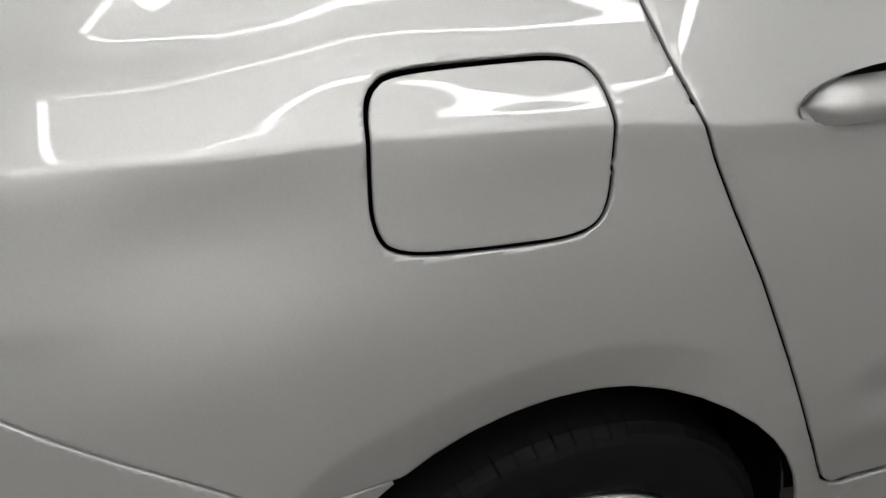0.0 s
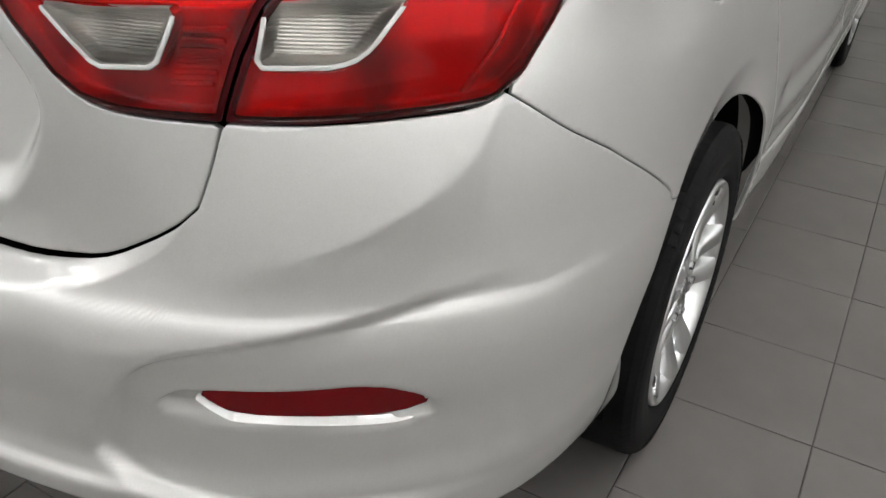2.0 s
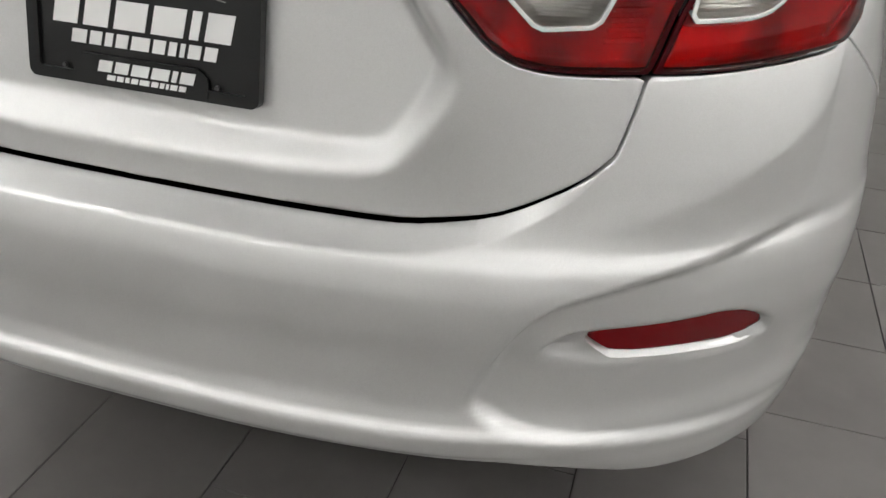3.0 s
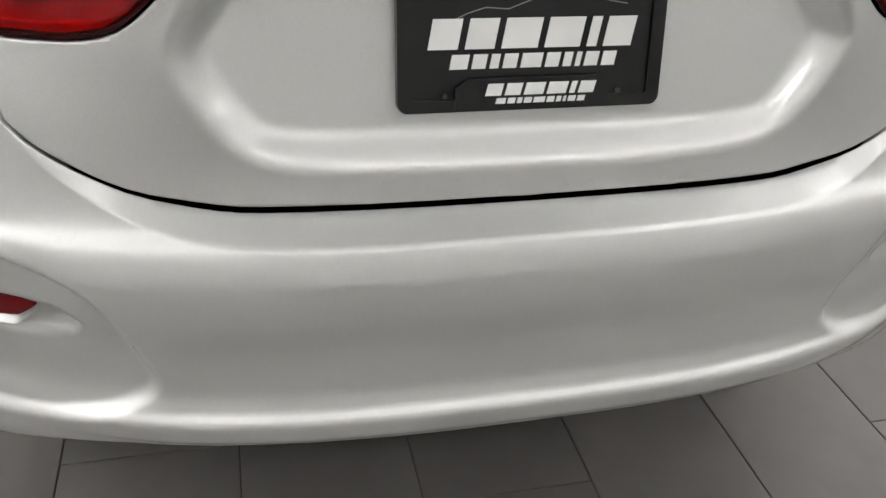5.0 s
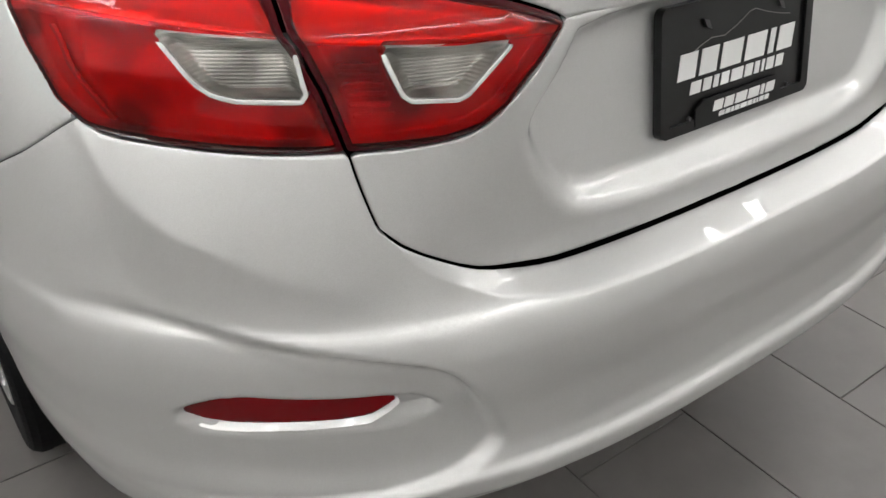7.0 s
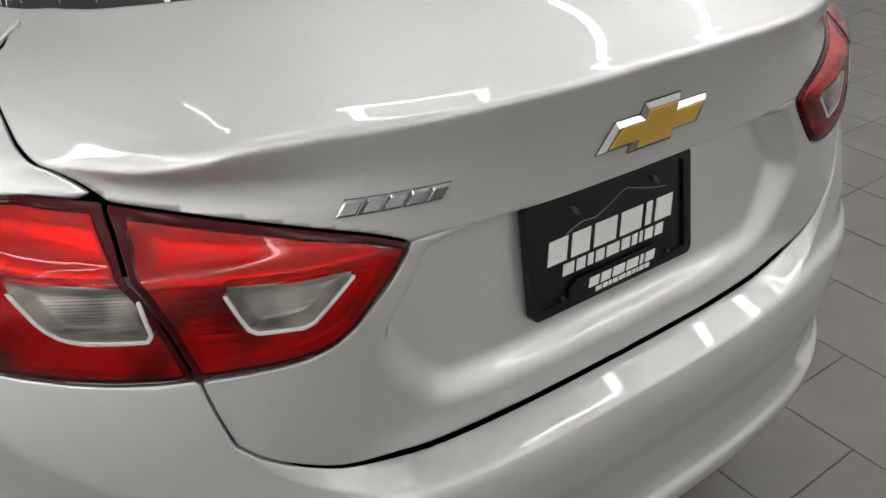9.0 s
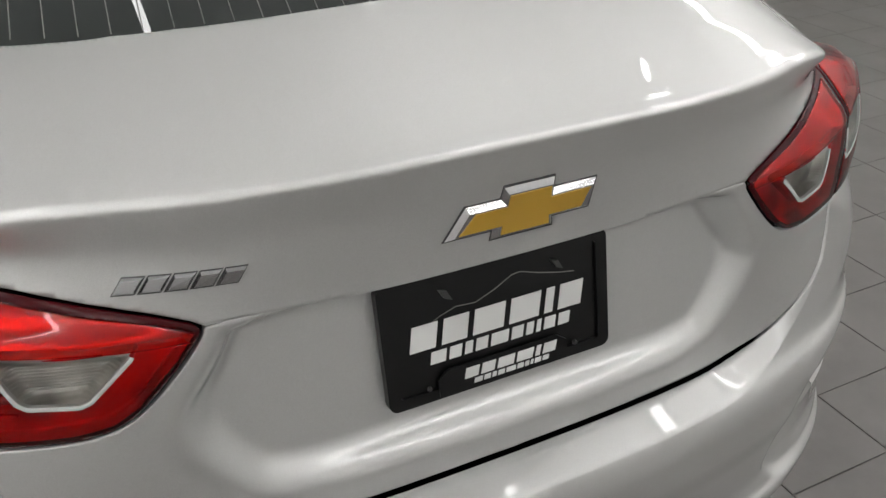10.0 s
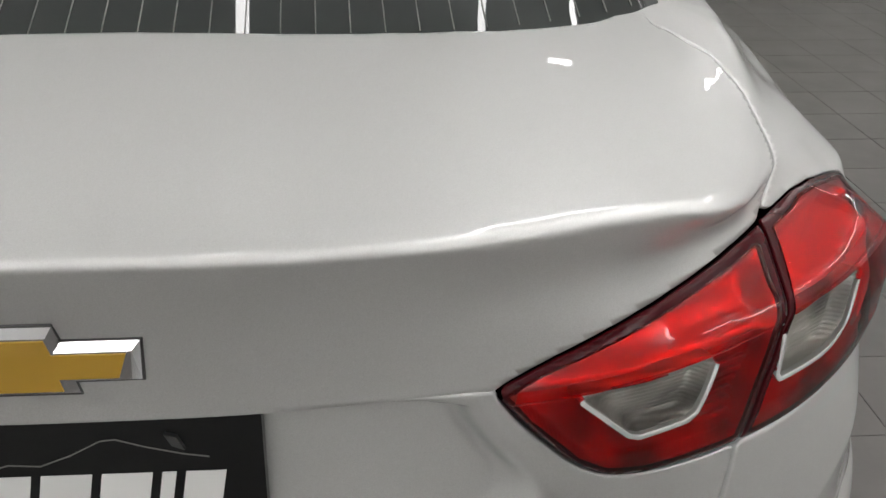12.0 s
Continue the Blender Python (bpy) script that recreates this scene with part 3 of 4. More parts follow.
        sheet("lens_fold", lambda q, v: sdf(fold, q, v), (min(fold[:, 0]) - .004, max(fold[:, 0]) + .004), (.86, .955), .0018, bowl, BOWL, lamp, "", lift=.0060, lip=((.0006, .001), (.0008, .003)))
    return lamp


SHOULDER_ROWS = np.concatenate([np.arange(.30, .948, .006), np.arange(.948, .992, .0016), np.arange(.995, 1.56, .006)])
fenders = {}
for sgn in (1, -1):
    flip = (lambda p: np.asarray(p)) if sgn > 0 else flipped
    holes = [flip(OUTER_LAMP), in_yz(ARCH), grown(in_yz(BEHIND_DOOR), .0014)] + ([grown(in_yz(FUEL), .0012)] if sgn > 0 else [])
    span = (.62, 2.20) if sgn > 0 else (-2.20, -.62)
    fenders[sgn] = sheet("quarter_panel", cut_by(flip(QUARTER), *holes), span, (.30, 1.56), .006, flank, PAINT, car, "silver painted rear wing", lip=((.001, .001), (.0012, .005)), rows=SHOULDER_ROWS)
    rear_lamp("outer_tail_lamp", OUTER_LAMP, OUT_WINDOW, sgn, fenders[sgn], True)
    rear_lamp("inner_tail_lamp", INNER_LAMP, IN_WINDOW, sgn, boot, False)
    r = flip(REFL)
    sheet("reflector", cut_by(r, gap=.0), (min(r[:, 0]) - .01, max(r[:, 0]) + .01), (.52, .60), .004, reflector_skin, REFLECTOR, bumper, "dark red reflector strip", lift=.0025,
          lip=((.0006, .001), (.0006, .004)))

# upturned lip under each reflector
LIP_V = smooth_curve([.55, .557, .577, .597, .64, .690, .780, .820, .837], [.579, .574, .5535, .5405, .5375, .5335, .5265, .5330, .537])


def lip_skin(q, v):
    q, v = np.broadcast_arrays(np.asarray(q, float), np.asarray(v, float))
    return skin(q, v) - (.0110 + .0095 * np.clip((v - LIP_V(np.abs(q)) + .006) / .007, 0, 1))[..., None] * normals(skin, q, v)


for sgn in (1, -1):
    edge = lambda q, v: np.maximum(np.maximum(np.abs(v - LIP_V(np.abs(q)) + .0025) - .0028, .560 - np.abs(q)), np.abs(q) - .800)
    sheet("reflector_lip", edge, sorted((sgn * .552, sgn * .82)), (.52, .585), .002, lip_skin, PAINT, bumper, "silver upturned lip", lip=None)
sheet("fuel_flap", cut_by(in_yz(FUEL), gap=.0030), (1.0, 1.60), (.84, 1.06), .004, skin, PAINT, fenders[1], "silver rounded fuel filler flap", lip=((.0008, .0008), (.001, .005)),
      rows=np.concatenate([np.arange(.84, .956, .004), np.arange(.956, .984, .0014), np.arange(.986, 1.062, .004)]))


def door_panel(name, y0, y1, sgn, first):
    edge = DOOR_EDGE if first else [(y0, 1.1), (y0, .44), (y0 + .02, .42)]
    poly = np.array(edge + [(y1 - .02, .42), (y1, .44), (y1, 1.1)])
    f = cut_by(in_yz(poly), gap=.0030)
    span = sorted((sgn * (y0 + .05), sgn * (y1 + .85)))
    return sheet(name, f, span, (.40, 1.12), .02 if not first else .008, flank, PAINT, car, "silver painted side door", lip=((.001, .001), (.0012, .005)),
                 rows=np.concatenate([np.arange(.40, .936, .008), np.arange(.936, .976, .002), np.arange(.98, 1.12, .008)]) if first else None)


doors = {}
for sgn in (1, -1):
    doors[sgn] = door_panel("rear_door", 1.05, 2.08, sgn, True)
    door_panel("front_door", 2.085, 3.18, sgn, False)
    wing = cut_by(in_yz(np.array([(3.19, .30), (4.45, .30), (4.50, .6), (4.45, .85), (4.2, .95), (3.19, 1.02)])), in_yz(FRONT_ARCH))
    sheet("front_wing", wing, sorted((sgn * 3.6, sgn * 5.5)), (.30, 1.12), .02, skin, PAINT, car, "silver painted front wing")
    sill = cut_by(in_yz(np.array([(1.33, .22), (1.33, .30), (1.40, .412), (3.17, .412), (3.25, .30), (3.25, .22)])))
    sheet("sill", sill, sorted((sgn * 1.9, sgn * 4.3)), (.285, .43), .02, flank, PAINT, car, "silver painted side sill")

# ---- unseen black shell, put in for the shade inside the panel gaps ----


def inner_skin(q, v):
    co = skin(q, v) - (.030 + .11 * (1 - fade(np.abs(q), .45, .75)))[..., None] * normals(skin, q, v)
    return co


bm = bmesh.new()
# unseen blocks; the low one keeps light off the floor under the car
box(bm, -.62, .62, .37, 4.2, .18, .60)
box(bm, -.55, .55, .55, 3.1, .60, .98)
box(bm, -.55, .55, 3.1, 4.2, .60, .78)
box(bm, -.56, .56, .26, .54, .62, 1.02)
part("body_core", bm, BLACK, car, "black unseen block that darkens gaps and the floor below", True)
sheet("inner_shell", cut_by(lambda q, v: np.maximum(np.maximum(np.abs(q) - 4.05, .40 - v), v - 1.42 + .50 * fade(np.abs(q), 1.7, 2.2) + .50 * (1 - fade(np.abs(q), .54, .60))), in_yz(ARCH), in_yz(FRONT_ARCH)), (-4.2, 4.2), (.40, 1.44), .04, inner_skin, BLACK, car,
      "black unseen shell for the shade in panel gaps", lip=None)

# wheel-arch liners
for sgn in (1, -1):
    for cy in (HUB_Y, HUB_Y + 2.70):
        bm = bmesh.new()
        rings = []
        for x, r in ((.838, ARCH_R + .014), (.78, ARCH_R + .03), (.60, ARCH_R + .02), (.52, ARCH_R - .06)):
            rings.append([bm.verts.new((sgn * x, cy + r * math.cos(a), HUB_Z + 1.06 * r * math.sin(a))) for a in np.linspace(-.62, math.pi + .10, 34)])
        for a, b in zip(rings, rings[1:]):
            for i in range(33):
                bm.faces.new((a[i], a[i + 1], b[i + 1], b[i]))
        bm.faces.new(rings[-1])
        part("arch_liner", bm, BLACK, car, "black wheel-arch liner")


# ---- wheels ----
def lathe(bm, profile, n=72):
    """Spin (x, r) pairs round the x axis."""
    rings = [[bm.verts.new((x, r * math.cos(2 * math.pi * i / n), r * math.sin(2 * math.pi * i / n))) for i in range(n)] for x, r in profile]
    for a, b in zip(rings, rings[1:]):
        for i in range(n):
            bm.faces.new((a[i], a[(i + 1) % n], b[(i + 1) % n], b[i]))
    return rings


def wheel():
    w = new("wheel")
    w.parent = car
    bm = bmesh.new()
    lathe(bm, [(-.085, .205), (-.10, .225), (-.104, .262), (-.100, .292), (-.088, .306), (-.062, .312), (0, .3145), (.062, .312), (.080, .308), (.091, .299),
               (.096, .285), (.097, .268), (.097, .258), (.0962, .256), (.096, .247), (.095, .232), (.090, .220), (.080, .214)], 96)
    tyre = part("tyre", bm, RUBBER, w, "black rubber tyre with a ribbed shoulder")
    # tread blocks on the outer shoulder
    verts, faces = [], []
    for i in range(84):
        a0, a1 = 2 * math.pi * i / 84, 2 * math.pi * (i + .88) / 84
        k = len(verts)
        for x, r in ((.060, .3135), (.078, .3115), (.090, .3035), (.0955, .2945)):
            for a in (a0, a1):
                verts.append((x + .0006, (r + .0005) * math.cos(a), (r + .0005) * math.sin(a)))
        for j in range(3):
            faces.append((k + 2 * j, k + 2 * j + 1, k + 2 * j + 3, k + 2 * j + 2))
    tagged(mesh_object("shoulder_tread", verts, faces, RUBBER, tyre, "tyre shoulder tread", True), kind="stuff")
    bm = bmesh.new()
    lathe(bm, [(-.09, .21), (-.08, .196), (.02, .185), (.070, .188), (.086, .196), (.0945, .204), (.096, .209), (.0945, .2135), (.088, .2165), (.07, .214)], 96)
    part("rim", bm, ALLOY, w, "bright alloy rim")
    bm = bmesh.new()
    lathe(bm, [(.0, .003), (.0, .19)], 48)
    part("brake_disc", bm, DARKMETAL, w, "dark brake disc")
    # ten spokes in five pairs
    for k in range(5):
        base = math.radians(70 + 72 * k)
        for s in (-1, 1):
            bm = bmesh.new()
            rows = []
            for t in np.linspace(0, 1, 7):
                r = .035 + .163 * t
                a = base + s * (math.radians(18) - math.radians(6.5) * t ** .7)
                half = .0125 + .0115 * t ** 1.3
                x = .075 + .014 * t - .012 * math.sin(math.pi * t) ** 2 + .003 * t
                c, d = np.array([math.cos(a), math.sin(a)]), np.array([-math.sin(a), math.cos(a)])
                ring = []
                for off, dx in ((-1, -.030), (-1.0, -.003), (-.86, .0025), (.55 * s, .0050), (.86, .0025), (1.0, -.003), (1, -.030)):
                    p = c * r + d * half * off
                    ring.append(bm.verts.new((x + dx, p[0], p[1])))
                rows.append(ring)
            for a_, b_ in zip(rows, rows[1:]):
                for i in range(6):
                    bm.faces.new((a_[i], a_[i + 1], b_[i + 1], b_[i]))
            part("spoke", bm, ALLOY, w)
    bm = bmesh.new()
    lathe(bm, [(.02, .062), (.069, .060), (.075, .056), (.076, .040), (.069, .037), (.069, .034)], 48)
    part("hub", bm, ALLOY, w, "bright alloy hub")
    bm = bmesh.new()
    lathe(bm, [(.065, .034), (.075, .032), (.079, .024), (.080, .012), (.080, .0005)], 32)
    part("hub_cap", bm, CHROME, w, "chrome hub cap")
    for k in range(5):
        a = math.radians(70 + 72 * k)
        bm = bmesh.new()
        bmesh.ops.create_cone(bm, cap_ends=True, segments=6, radius1=.0095, radius2=.008, depth=.024,
                              matrix=Matrix.Translation((.073, .052 * math.cos(a), .052 * math.sin(a))) @ Matrix.Rotation(math.pi / 2, 4, 'Y'))
        part("wheel_nut", bm, CHROME, w, "chrome wheel nut", True)
    bm = bmesh.new()
    a = math.radians(70)
    m = Matrix.Translation((.074, .172 * math.cos(a), .172 * math.sin(a))) @ Euler((0, 0, 0)).to_matrix().to_4x4() @ Matrix.Rotation(math.pi / 2, 4, 'Y')
    bmesh.ops.create_cone(bm, cap_ends=True, segments=14, radius1=.0055, radius2=.0045, depth=.03, matrix=m)
    part("valve", bm, PLASTIC, w, "black tyre valve")
    return w


_w = wheel()
_w.matrix_basis = pose(.776, HUB_Y, .308)
for sgn, y in ((-1, HUB_Y), (1, HUB_Y + 2.7), (-1, HUB_Y + 2.7)):
    copy_thing(_w, pose(sgn * .776, y, .308, 0, 0, 0 if sgn > 0 else 180))

# ---- rear window, roof and side glass ----


def grid_part(name, fn, nu, nv, material, parent, label=""):
    """A thick sheet from a function of (s, t) in 0..1."""
    verts = [fn(i / nu, j / nv) for i in range(nu + 1) for j in range(nv + 1)]
    faces = [(i * (nv + 1) + j, (i + 1) * (nv + 1) + j, (i + 1) * (nv + 1) + j + 1, i * (nv + 1) + j + 1) for i in range(nu) for j in range(nv)]
    ob = mesh_object(name, verts, faces, material, parent, label)
    mod = ob.modifiers.new("thick", "SOLIDIFY")
    mod.thickness, mod.offset = .005, -1
    return ob


def rear_glass(s, t):
    t = 1.08 * t - .08
    x = (2 * s - 1) * (.595 - .09 * t)
    return (x, .485 + .53 * t + .16 * (1 - .6 * max(t, 0)) * (x / .6) ** 4, 1.128 + .30 * t)


def roof_sheet(s, t):
    x = (2 * s - 1) * .53
    return (x, .99 + 1.41 * t + .19 * (1 - t) * (abs(x) / .6) ** 2.2, 1.422 + .035 * math.sin(math.pi * min(t * .8 + .12, 1)) - .04 * (x / .6) ** 2)


def windscreen(s, t):
    x = (2 * s - 1) * (.55 + .12 * t)
    return (x, 2.40 + .85 * t - .05 * (x / .6) ** 2, 1.41 - .37 * t - .04 * (x / .6) ** 2)


def bonnet(s, t):
    x = (2 * s - 1) * (.76 - .06 * t)
    return (x, 3.22 + 1.12 * t - .12 * (x / .7) ** 2 * t, 1.035 - .16 * t ** 1.6 - .05 * (x / .76) ** 2)


def nose(s, t):
    x = (2 * s - 1) * .80
    return (x, 4.34 + .14 * math.sin(math.pi * t * .55) - .30 * abs(x / .8) ** 2.4, .86 - .58 * t - .02 * (x / .8) ** 2)


rear_window = grid_part("rear_window", rear_glass, 40, 48, GLASS, car, "dark tinted rear window")
# thin grey upright lines laid just over the rear glass
_line = mat("glass_line", (.16, .16, .15), .5)
for k in range(-15, 16):
    a = .5 + k * .031
    grid_part("glass_line", lambda s, t: tuple(np.add(rear_glass(a + (s - .5) * .0012, t * .92 + .07), (0, -.0004, .0006))), 1, 6, _line, rear_window)
grid_part("roof", roof_sheet, 20, 14, PAINT, car, "silver painted roof")
grid_part("windscreen", windscreen, 16, 8, GLASS, car, "dark tinted windscreen")
grid_part("bonnet", bonnet, 16, 10, PAINT, car, "silver painted bonnet")
grid_part("front_bumper", nose, 20, 10, PAINT, car, "silver painted front bumper")
for sgn in (1, -1):
    grid_part("side_glass", lambda s, t: (sgn * (.775 - .20 * t - .02 * abs(2 * s - 1)), 1.12 + 1.95 * s + t * (.14 - .72 * s), 1.075 + .33 * t), 16, 6, GLASS, car, "dark tinted side glass")


# ---- door handle ----
def door_handle():
    e = new("door_handle")
    e.parent = doors[1]
    base = skin(1.53, .957)
    x0 = float(base[0])
    bm = bmesh.new()
    rows = []
    n = 16
    for i in range(n + 1):
        t = i / n
        y = 1.196 + .20 * t
        h = .026 * (1 - (1 - min(t / .22, 1)) ** 2) ** .5 if t < .22 else .026
        h = max(h, .002)
        out = .006 + .030 * (1 - (1 - min(t / .35, 1)) ** 2) ** .5
        rows.append([bm.verts.new((x0 - .004 + out * math.cos(a) ** .8 if math.cos(a) > 0 else x0 - .004, y, .957 + .004 + h * .9 * math.sin(a))) for a in np.linspace(-math.pi / 2, math.pi / 2, 11)])
    for a, b in zip(rows, rows[1:]):
        for i in range(10):
            bm.faces.new((a[i], a[i + 1], b[i + 1], b[i]))
    bm.faces.new(rows[0])
    part("grip", bm, PAINT, e, "silver door handle")
    # black dish stands in for the shadow in the silver handle bowl
    bm = bmesh.new()
    ring = [bm.verts.new((x0 + .0035, 1.30 + .112 * math.cos(a), .961 + .036 * math.sin(a))) for a in np.linspace(0, 2 * math.pi, 40, endpoint=False)]
    inner = [bm.verts.new((x0 - .006, 1.30 + .104 * math.cos(a), .961 + .031 * math.sin(a))) for a in np.linspace(0, 2 * math.pi, 40, endpoint=False)]
    for i in range(40):
        bm.faces.new((ring[i], ring[(i + 1) % 40], inner[(i + 1) % 40], inner[i]))
    bm.faces.new(inner)
    part("handle_recess", bm, PLASTIC, e, "black dish for the shade in the handle recess")


door_handle()


# ---- emblem, lettering and plate ----
def on_boot(q, v, lift):
    n = normals(skin, np.array([q]), np.array([v]))[0]
    return skin(np.array([q]), np.array([v]))[0] + lift * n


def prism_on_boot(name, outline, lift0, lift1, inset, material, parent, label=""):
    """A raised block on the boot lid: outline in (q, v), with bevelled flanks."""
    o = np.array(outline, float)
    c = o.mean(0)
    prev, nxt = np.roll(o, 1, 0), np.roll(o, -1, 0)
    e1, e2 = o - prev, nxt - o
    n1 = np.stack([-e1[:, 1], e1[:, 0]], 1) / np.linalg.norm(e1, axis=1, keepdims=True)
    n2 = np.stack([-e2[:, 1], e2[:, 0]], 1) / np.linalg.norm(e2, axis=1, keepdims=True)
    m = n1 + n2
    m = m / np.maximum((m * n1).sum(1, keepdims=True), .3)
    top = o + inset * m
    bm = bmesh.new()
    low = [bm.verts.new(on_boot(a, b, lift0)) for a, b in o]
    high = [bm.verts.new(on_boot(a, b, lift1)) for a, b in top]
    k = len(o)
    for i in range(k):
        bm.faces.new((low[i], low[(i + 1) % k], high[(i + 1) % k], high[i]))
    bm.faces.new(high)
    return part(name, bm, material, parent, label, True)


EMBLEM = [(-0.0880, .9955), (-0.0332, .9955), (-0.0332, .9845), (0.0329, .9845), (0.0329, .9955), (0.0777, .9955), (0.0923, 1.0325), (0.0352, 1.0325), (0.0352, 1.0465), (-0.0309, 1.0465), (-0.0309, 1.0325), (-0.0740, 1.0325)]
emblem = prism_on_boot("emblem", EMBLEM, .0012, .0070, .0055, CHROME, boot, "chrome-edged cross-shaped emblem")
prism_on_boot("emblem_base", [(a * 1.022, 1.0155 + (b - 1.0155) * 1.055) for a, b in EMBLEM], .0, .0014, .0004, DARKMETAL, emblem, "dark grey emblem base")
_e = np.array(EMBLEM)
_e = [(a - .0115 * np.sign(a) if abs(a) > .05 else a - .0070 * np.sign(a), b + (.0068 if b < 1.01 else -.0068)) for a, b in _e]
prism_on_boot("emblem_field", _e, .0060, .0078, .0008, GOLD, emblem, "satin gold field")

# name badge: five plain chrome bars
badge = new("badge")
badge.parent = boot
for k in range(5):
    a, w = (-float(q_at_x(.403 - .0225 * (k + d), 1.008)) for d in (0, .88))
    bar = prism_on_boot("badge_bar", [(a, .9995), (w, .9995), (w + .0015, 1.0155), (a + .0015, 1.0155)], .0008, .0042, .0026, CHROME, badge, "small chrome badge bar")
    # dark grey slab puts the shading along each bar's edge into colour
    prism_on_boot("badge_edge_shade", [(a - .0006, .9987), (w + .0006, .9987), (w + .0021, 1.0163), (a + .0009, 1.0163)], .0, .0010, .0002, DARKMETAL, bar)

PLATE = Matrix.Translation((0, .0995, .7675)) @ Matrix.Rotation(math.radians(-11.3), 4, 'X')
plate = new("dealer_plate")
plate.parent = car
plate.matrix_basis = PLATE
plate["label"] = "black dealer plate in a plastic frame"


def rounded_rect(w, h, r, n=5):
    out = []
    for cx, cz, a0 in ((w / 2 - r, r, -90), (w / 2 - r, h - r, 0), (-w / 2 + r, h - r, 90), (-w / 2 + r, r, 180)):
        out += [(cx + r * math.cos(math.radians(a0 + 90 * i / n)), cz + r * math.sin(math.radians(a0 + 90 * i / n))) for i in range(n + 1)]
    return out


def slab_xz(bm, outline, y0, y1):
    a = [bm.verts.new((x, y0, z)) for x, z in outline]
    b = [bm.verts.new((x, y1, z)) for x, z in outline]
    k = len(outline)
    for i in range(k):
        bm.faces.new((a[i], a[(i + 1) % k], b[(i + 1) % k], b[i]))
    bm.faces.new(a)
    bm.faces.new(b)


bm = bmesh.new()
slab_xz(bm, rounded_rect(.3005, .158, .010), -.001, .006)
part("plate_sheet", bm, PLASTIC, plate, "black dealer plate sheet", True)
bm = bmesh.new()
o, i_ = rounded_rect(.3025, .159, .011), rounded_rect(.272, .131, .004)
for y in (-.0055,):
    oo = [bm.verts.new((x, y, z)) for x, z in o]
    ob_ = [bm.verts.new((x, .007, z)) for x, z in o]
    ii = [bm.verts.new((x, y, z + .0135)) for x, z in i_]
    ib = [bm.verts.new((x, -.0005, z + .0135)) for x, z in i_]
    k = len(o)
    for j in range(k):
        bm.faces.new((oo[j], oo[(j + 1) % k], ii[(j + 1) % k], ii[j]))
        bm.faces.new((oo[j], ob_[j], ob_[(j + 1) % k], oo[(j + 1) % k]))
        bm.faces.new((ii[j], ii[(j + 1) % k], ib[(j + 1) % k], ib[j]))
part("plate_frame", bm, PLASTIC, plate, "black plastic plate frame", True)
# raised tongue at the foot of the frame
bm = bmesh.new()
slab_xz(bm, [(-.088, .004), (.088, .004), (.088, .026), (.074, .036), (-.074, .036), (-.088, .026)], -.0068, -.004)
part("plate_tongue", bm, PLASTIC, plate, "black raised frame tongue", True)


def bar_word(letters, x0, x1, z0, z1, slant, y, name, label):
    total = sum(letters) + .24 * (len(letters) - 1)
    unit, x = (x1 - x0) / total, x0
    for w in letters:
        bm = bmesh.new()
        slab_xz(bm, [(x, z0), (x + w * unit, z0), (x + w * unit + slant, z1), (x + slant, z1)], y - .0006, y + .001)
        part(name, bm, WHITE, plate, label, True)
        x += (w + .24) * unit


bar_word([1, 1, 1.25, 1.25, .35, 1], -.118, .113, .0665, .0985, .006, -.0012, "print_bar", "white printed bar")
bar_word([1, .8, .5, .8, 1.2, .8, .5, .3, .8, .8], -.094, .095, .0455, .0610, .003, -.0012, "small_print_bar", "white printed bar")
bar_word([1, 1, 1.25, 1.25, .35, 1], -.055, .070, .0170, .0300, .0035, -.0072, "tongue_bar", "white printed bar")
bar_word([1, .8, .5, .8, 1.2, .8, .5, .3, .8, .8], -.043, .060, .0080, .0140, .0015, -.0072, "tongue_small_bar", "white printed bar")
# thin grey hill line above the print
bm = bmesh.new()
hill = [(-.098, .093), (-.075, .103), (-.055, .109), (-.030, .107), (-.005, .116), (.020, .1285), (.032, .1295), (.055, .122), (.085, .1145), (.106, .111)]
for (ax, az), (bx, bz) in zip(hill, hill[1:]):
    slab_xz(bm, [(ax, az), (bx, bz), (bx, bz + .0011), (ax, az + .0011)], -.0016, .001)
part("hill_line", bm, GREYPRINT, plate, "thin grey printed hill line", True)
for x in (-.070, .078):
    bm = bmesh.new()
    slab_xz(bm, [(x, .125), (x + .010, .121), (x + .004, .133), (x - .006, .136)], -.006, .0)
    part("plate_clip", bm, DARKMETAL, plate, "dark metal clip", True)
for x in (-.100, .100):
    bm = bmesh.new()
    bmesh.ops.create_cone(bm, cap_ends=True, segments=14, radius1=.0032, radius2=.0026, depth=.004, matrix=Matrix.Translation((x, -.0065, .018)) @ Matrix.Rotation(math.pi / 2, 4, 'X'))
    part("plate_screw", bm, DARKMETAL, plate, "dark plate screw", True)

# ---- floor tiles, laid lengthways with the car ----
TILE_X, TILE_W, TILE_L = .843, .3015, .61
STAGGER = {0: .25, 1: .465, -1: .045, -2: .45, -3: .208, -4: .01, -5: .406, -6: .813}


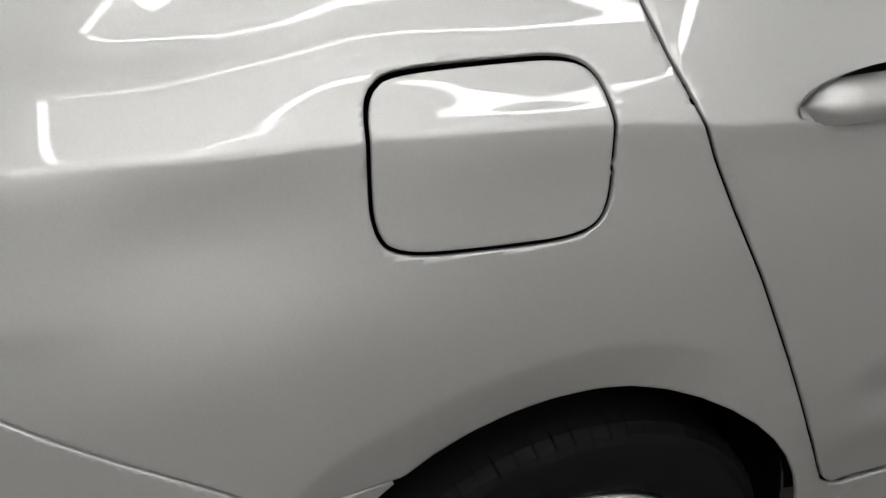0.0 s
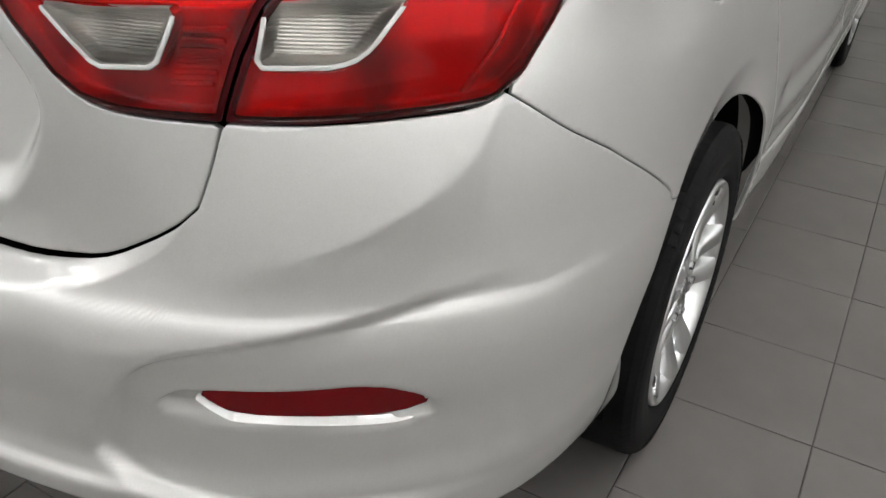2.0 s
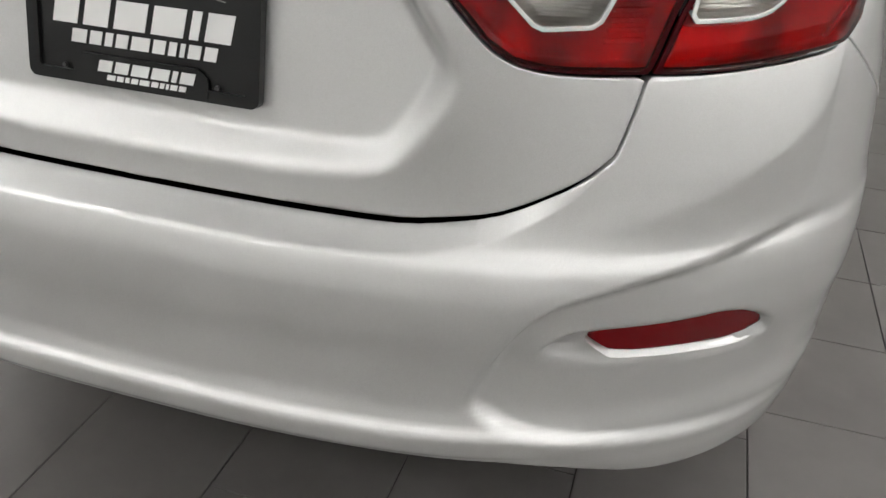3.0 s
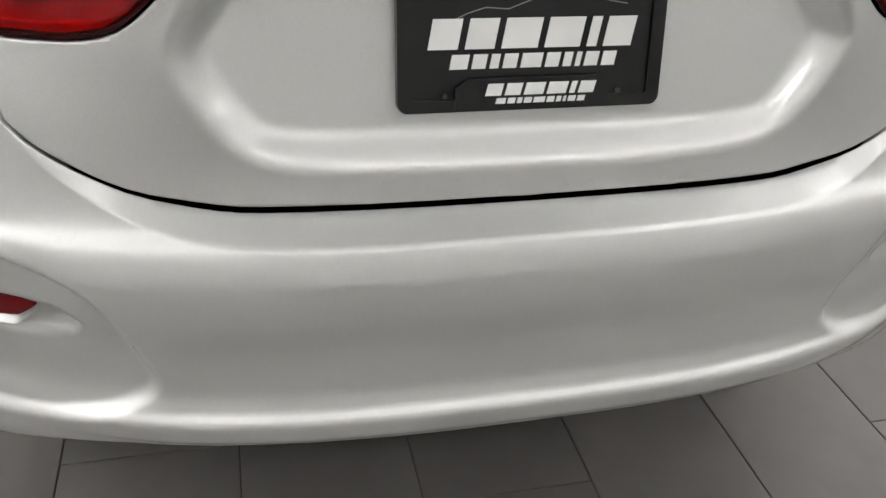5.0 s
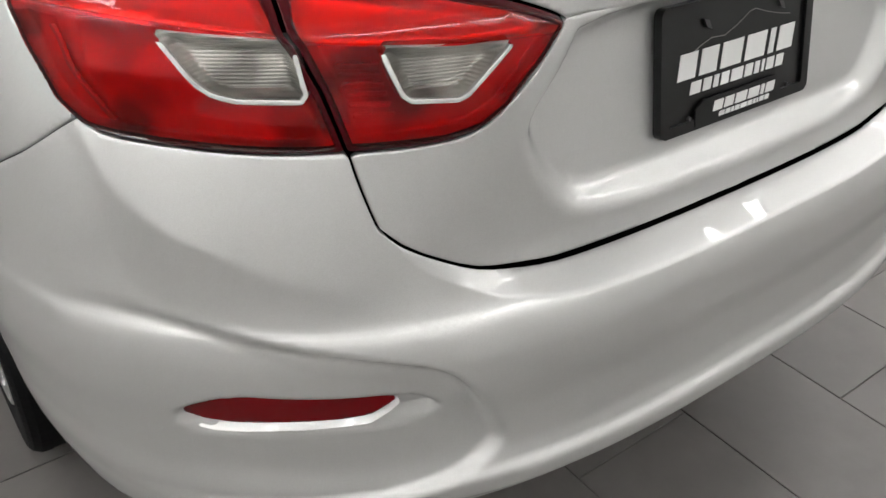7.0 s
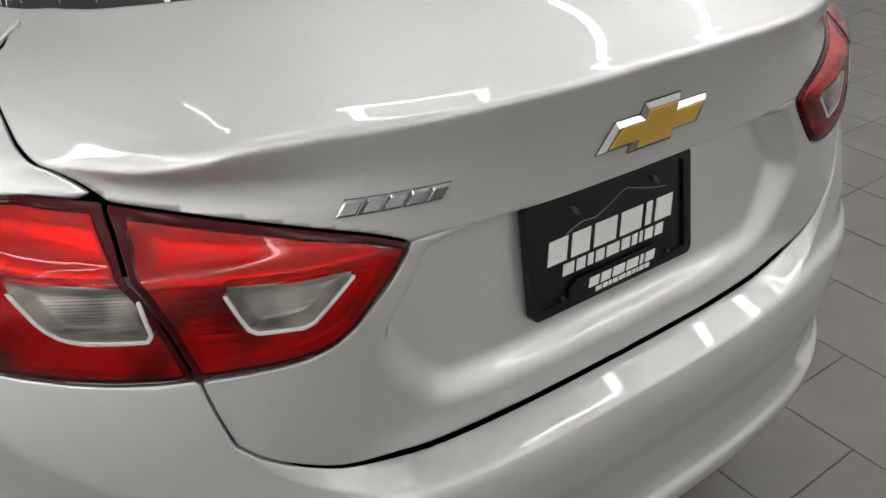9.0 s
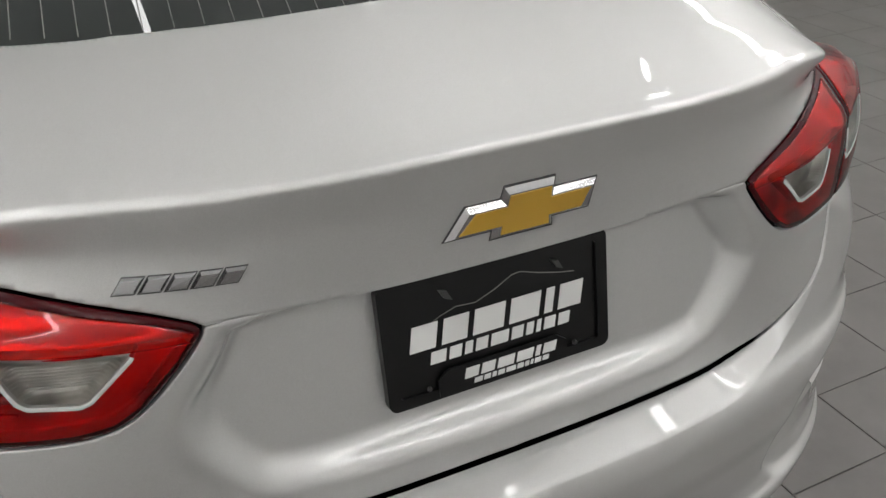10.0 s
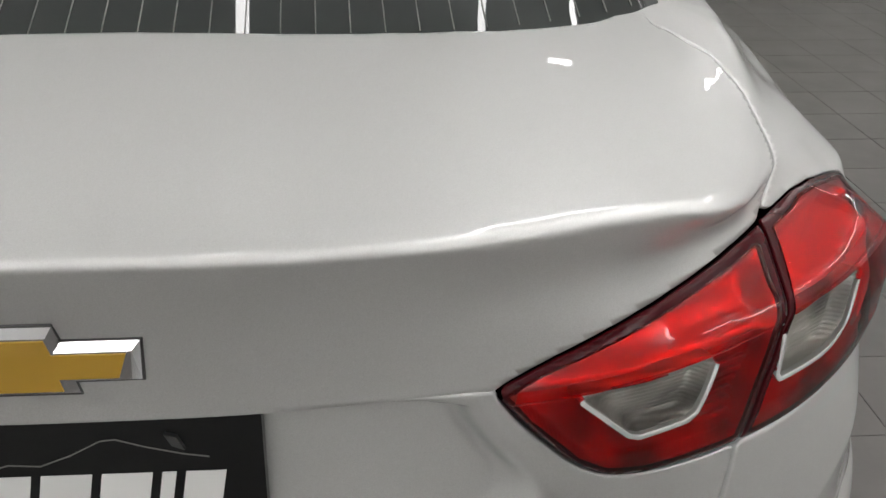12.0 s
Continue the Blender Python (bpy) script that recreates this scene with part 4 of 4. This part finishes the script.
def tile_mesh(w, l):
    b = .0012
    pts = [(0, 0), (w, 0), (w, l), (0, l)]
    ins = [(b, b), (w - b, b), (w - b, l - b), (b, l - b)]
    verts = [(x, y, -.006) for x, y in pts] + [(x, y, -.0006) for x, y in pts] + [(x, y, 0) for x, y in ins]
    faces = [(0, 1, 5, 4), (1, 2, 6, 5), (2, 3, 7, 6), (3, 0, 4, 7), (4, 5, 9, 8), (5, 6, 10, 9), (6, 7, 11, 10), (7, 4, 8, 11), (8, 9, 10, 11)]
    me = bpy.data.meshes.new("tile")
    me.from_pydata(verts, [], faces)
    me.materials.append(TILE)
    return me


def lay_tiles():
    gap = .003
    long_tile, short_tile = tile_mesh(TILE_W - gap, TILE_L - gap), tile_mesh(TILE_W - gap, TILE_W - gap)
    rest = []
    for i in range(-26, 22):
        x = TILE_X + TILE_W * i
        y0 = STAGGER.get(i, (.25 + .205 * i) % TILE_L)
        rows = []
        if i >= 0:
            rows = [(y0 - TILE_L * k, TILE_L) for k in range(0, 13) if y0 - TILE_L * k < .40]
            rows = [(a, l) for a, l in rows if a + l <= .752 + 1e-6 or a < .3]
            rows = [(y0 - TILE_L * (k + 1), TILE_L) for k in range(12)] + [(y0, .752 - y0)] + [(.752 + .305 * k, .305) for k in range(0, 30)]
        else:
            rows = [(y0 + TILE_L * k, TILE_L) for k in range(-12, 16)]
        for y, l in rows:
            if y < -3.88:
                l -= -3.88 - y
                y = -3.88
            if l < .05 or y > 9.9:
                continue
            near = -1.3 < x < 2.2 and -.75 < y < 3.2
            kind = long_tile if abs(l - TILE_L) < .001 else short_tile
            if near:
                ob = new("tile", kind)
                ob.location = (x + gap / 2, y + gap / 2, 0)
                ob.parent = floor
                if abs(l - TILE_L) >= .001 and abs(l - .305) > .01:
                    ob.data = tile_mesh(TILE_W - gap, l - gap)
                elif kind is short_tile:
                    ob.scale = (1, (l - gap) / (TILE_W - gap), 1)
            else:
                rest.append((x + gap / 2, y + gap / 2, TILE_W - gap, l - gap))
    verts, faces = [], []
    for x, y, w, l in rest:
        k = len(verts)
        verts += [(x, y, 0), (x + w, y, 0), (x + w, y + l, 0), (x, y + l, 0), (x, y, -.005), (x + w, y, -.005), (x + w, y + l, -.005), (x, y + l, -.005)]
        faces += [(k, k + 1, k + 2, k + 3), (k, k + 4, k + 5, k + 1), (k + 1, k + 5, k + 6, k + 2), (k + 2, k + 6, k + 7, k + 3), (k + 3, k + 7, k + 4, k)]
    tagged(mesh_object("far_tiles", verts, faces, TILE, floor, "", True), kind="stuff")


lay_tiles()
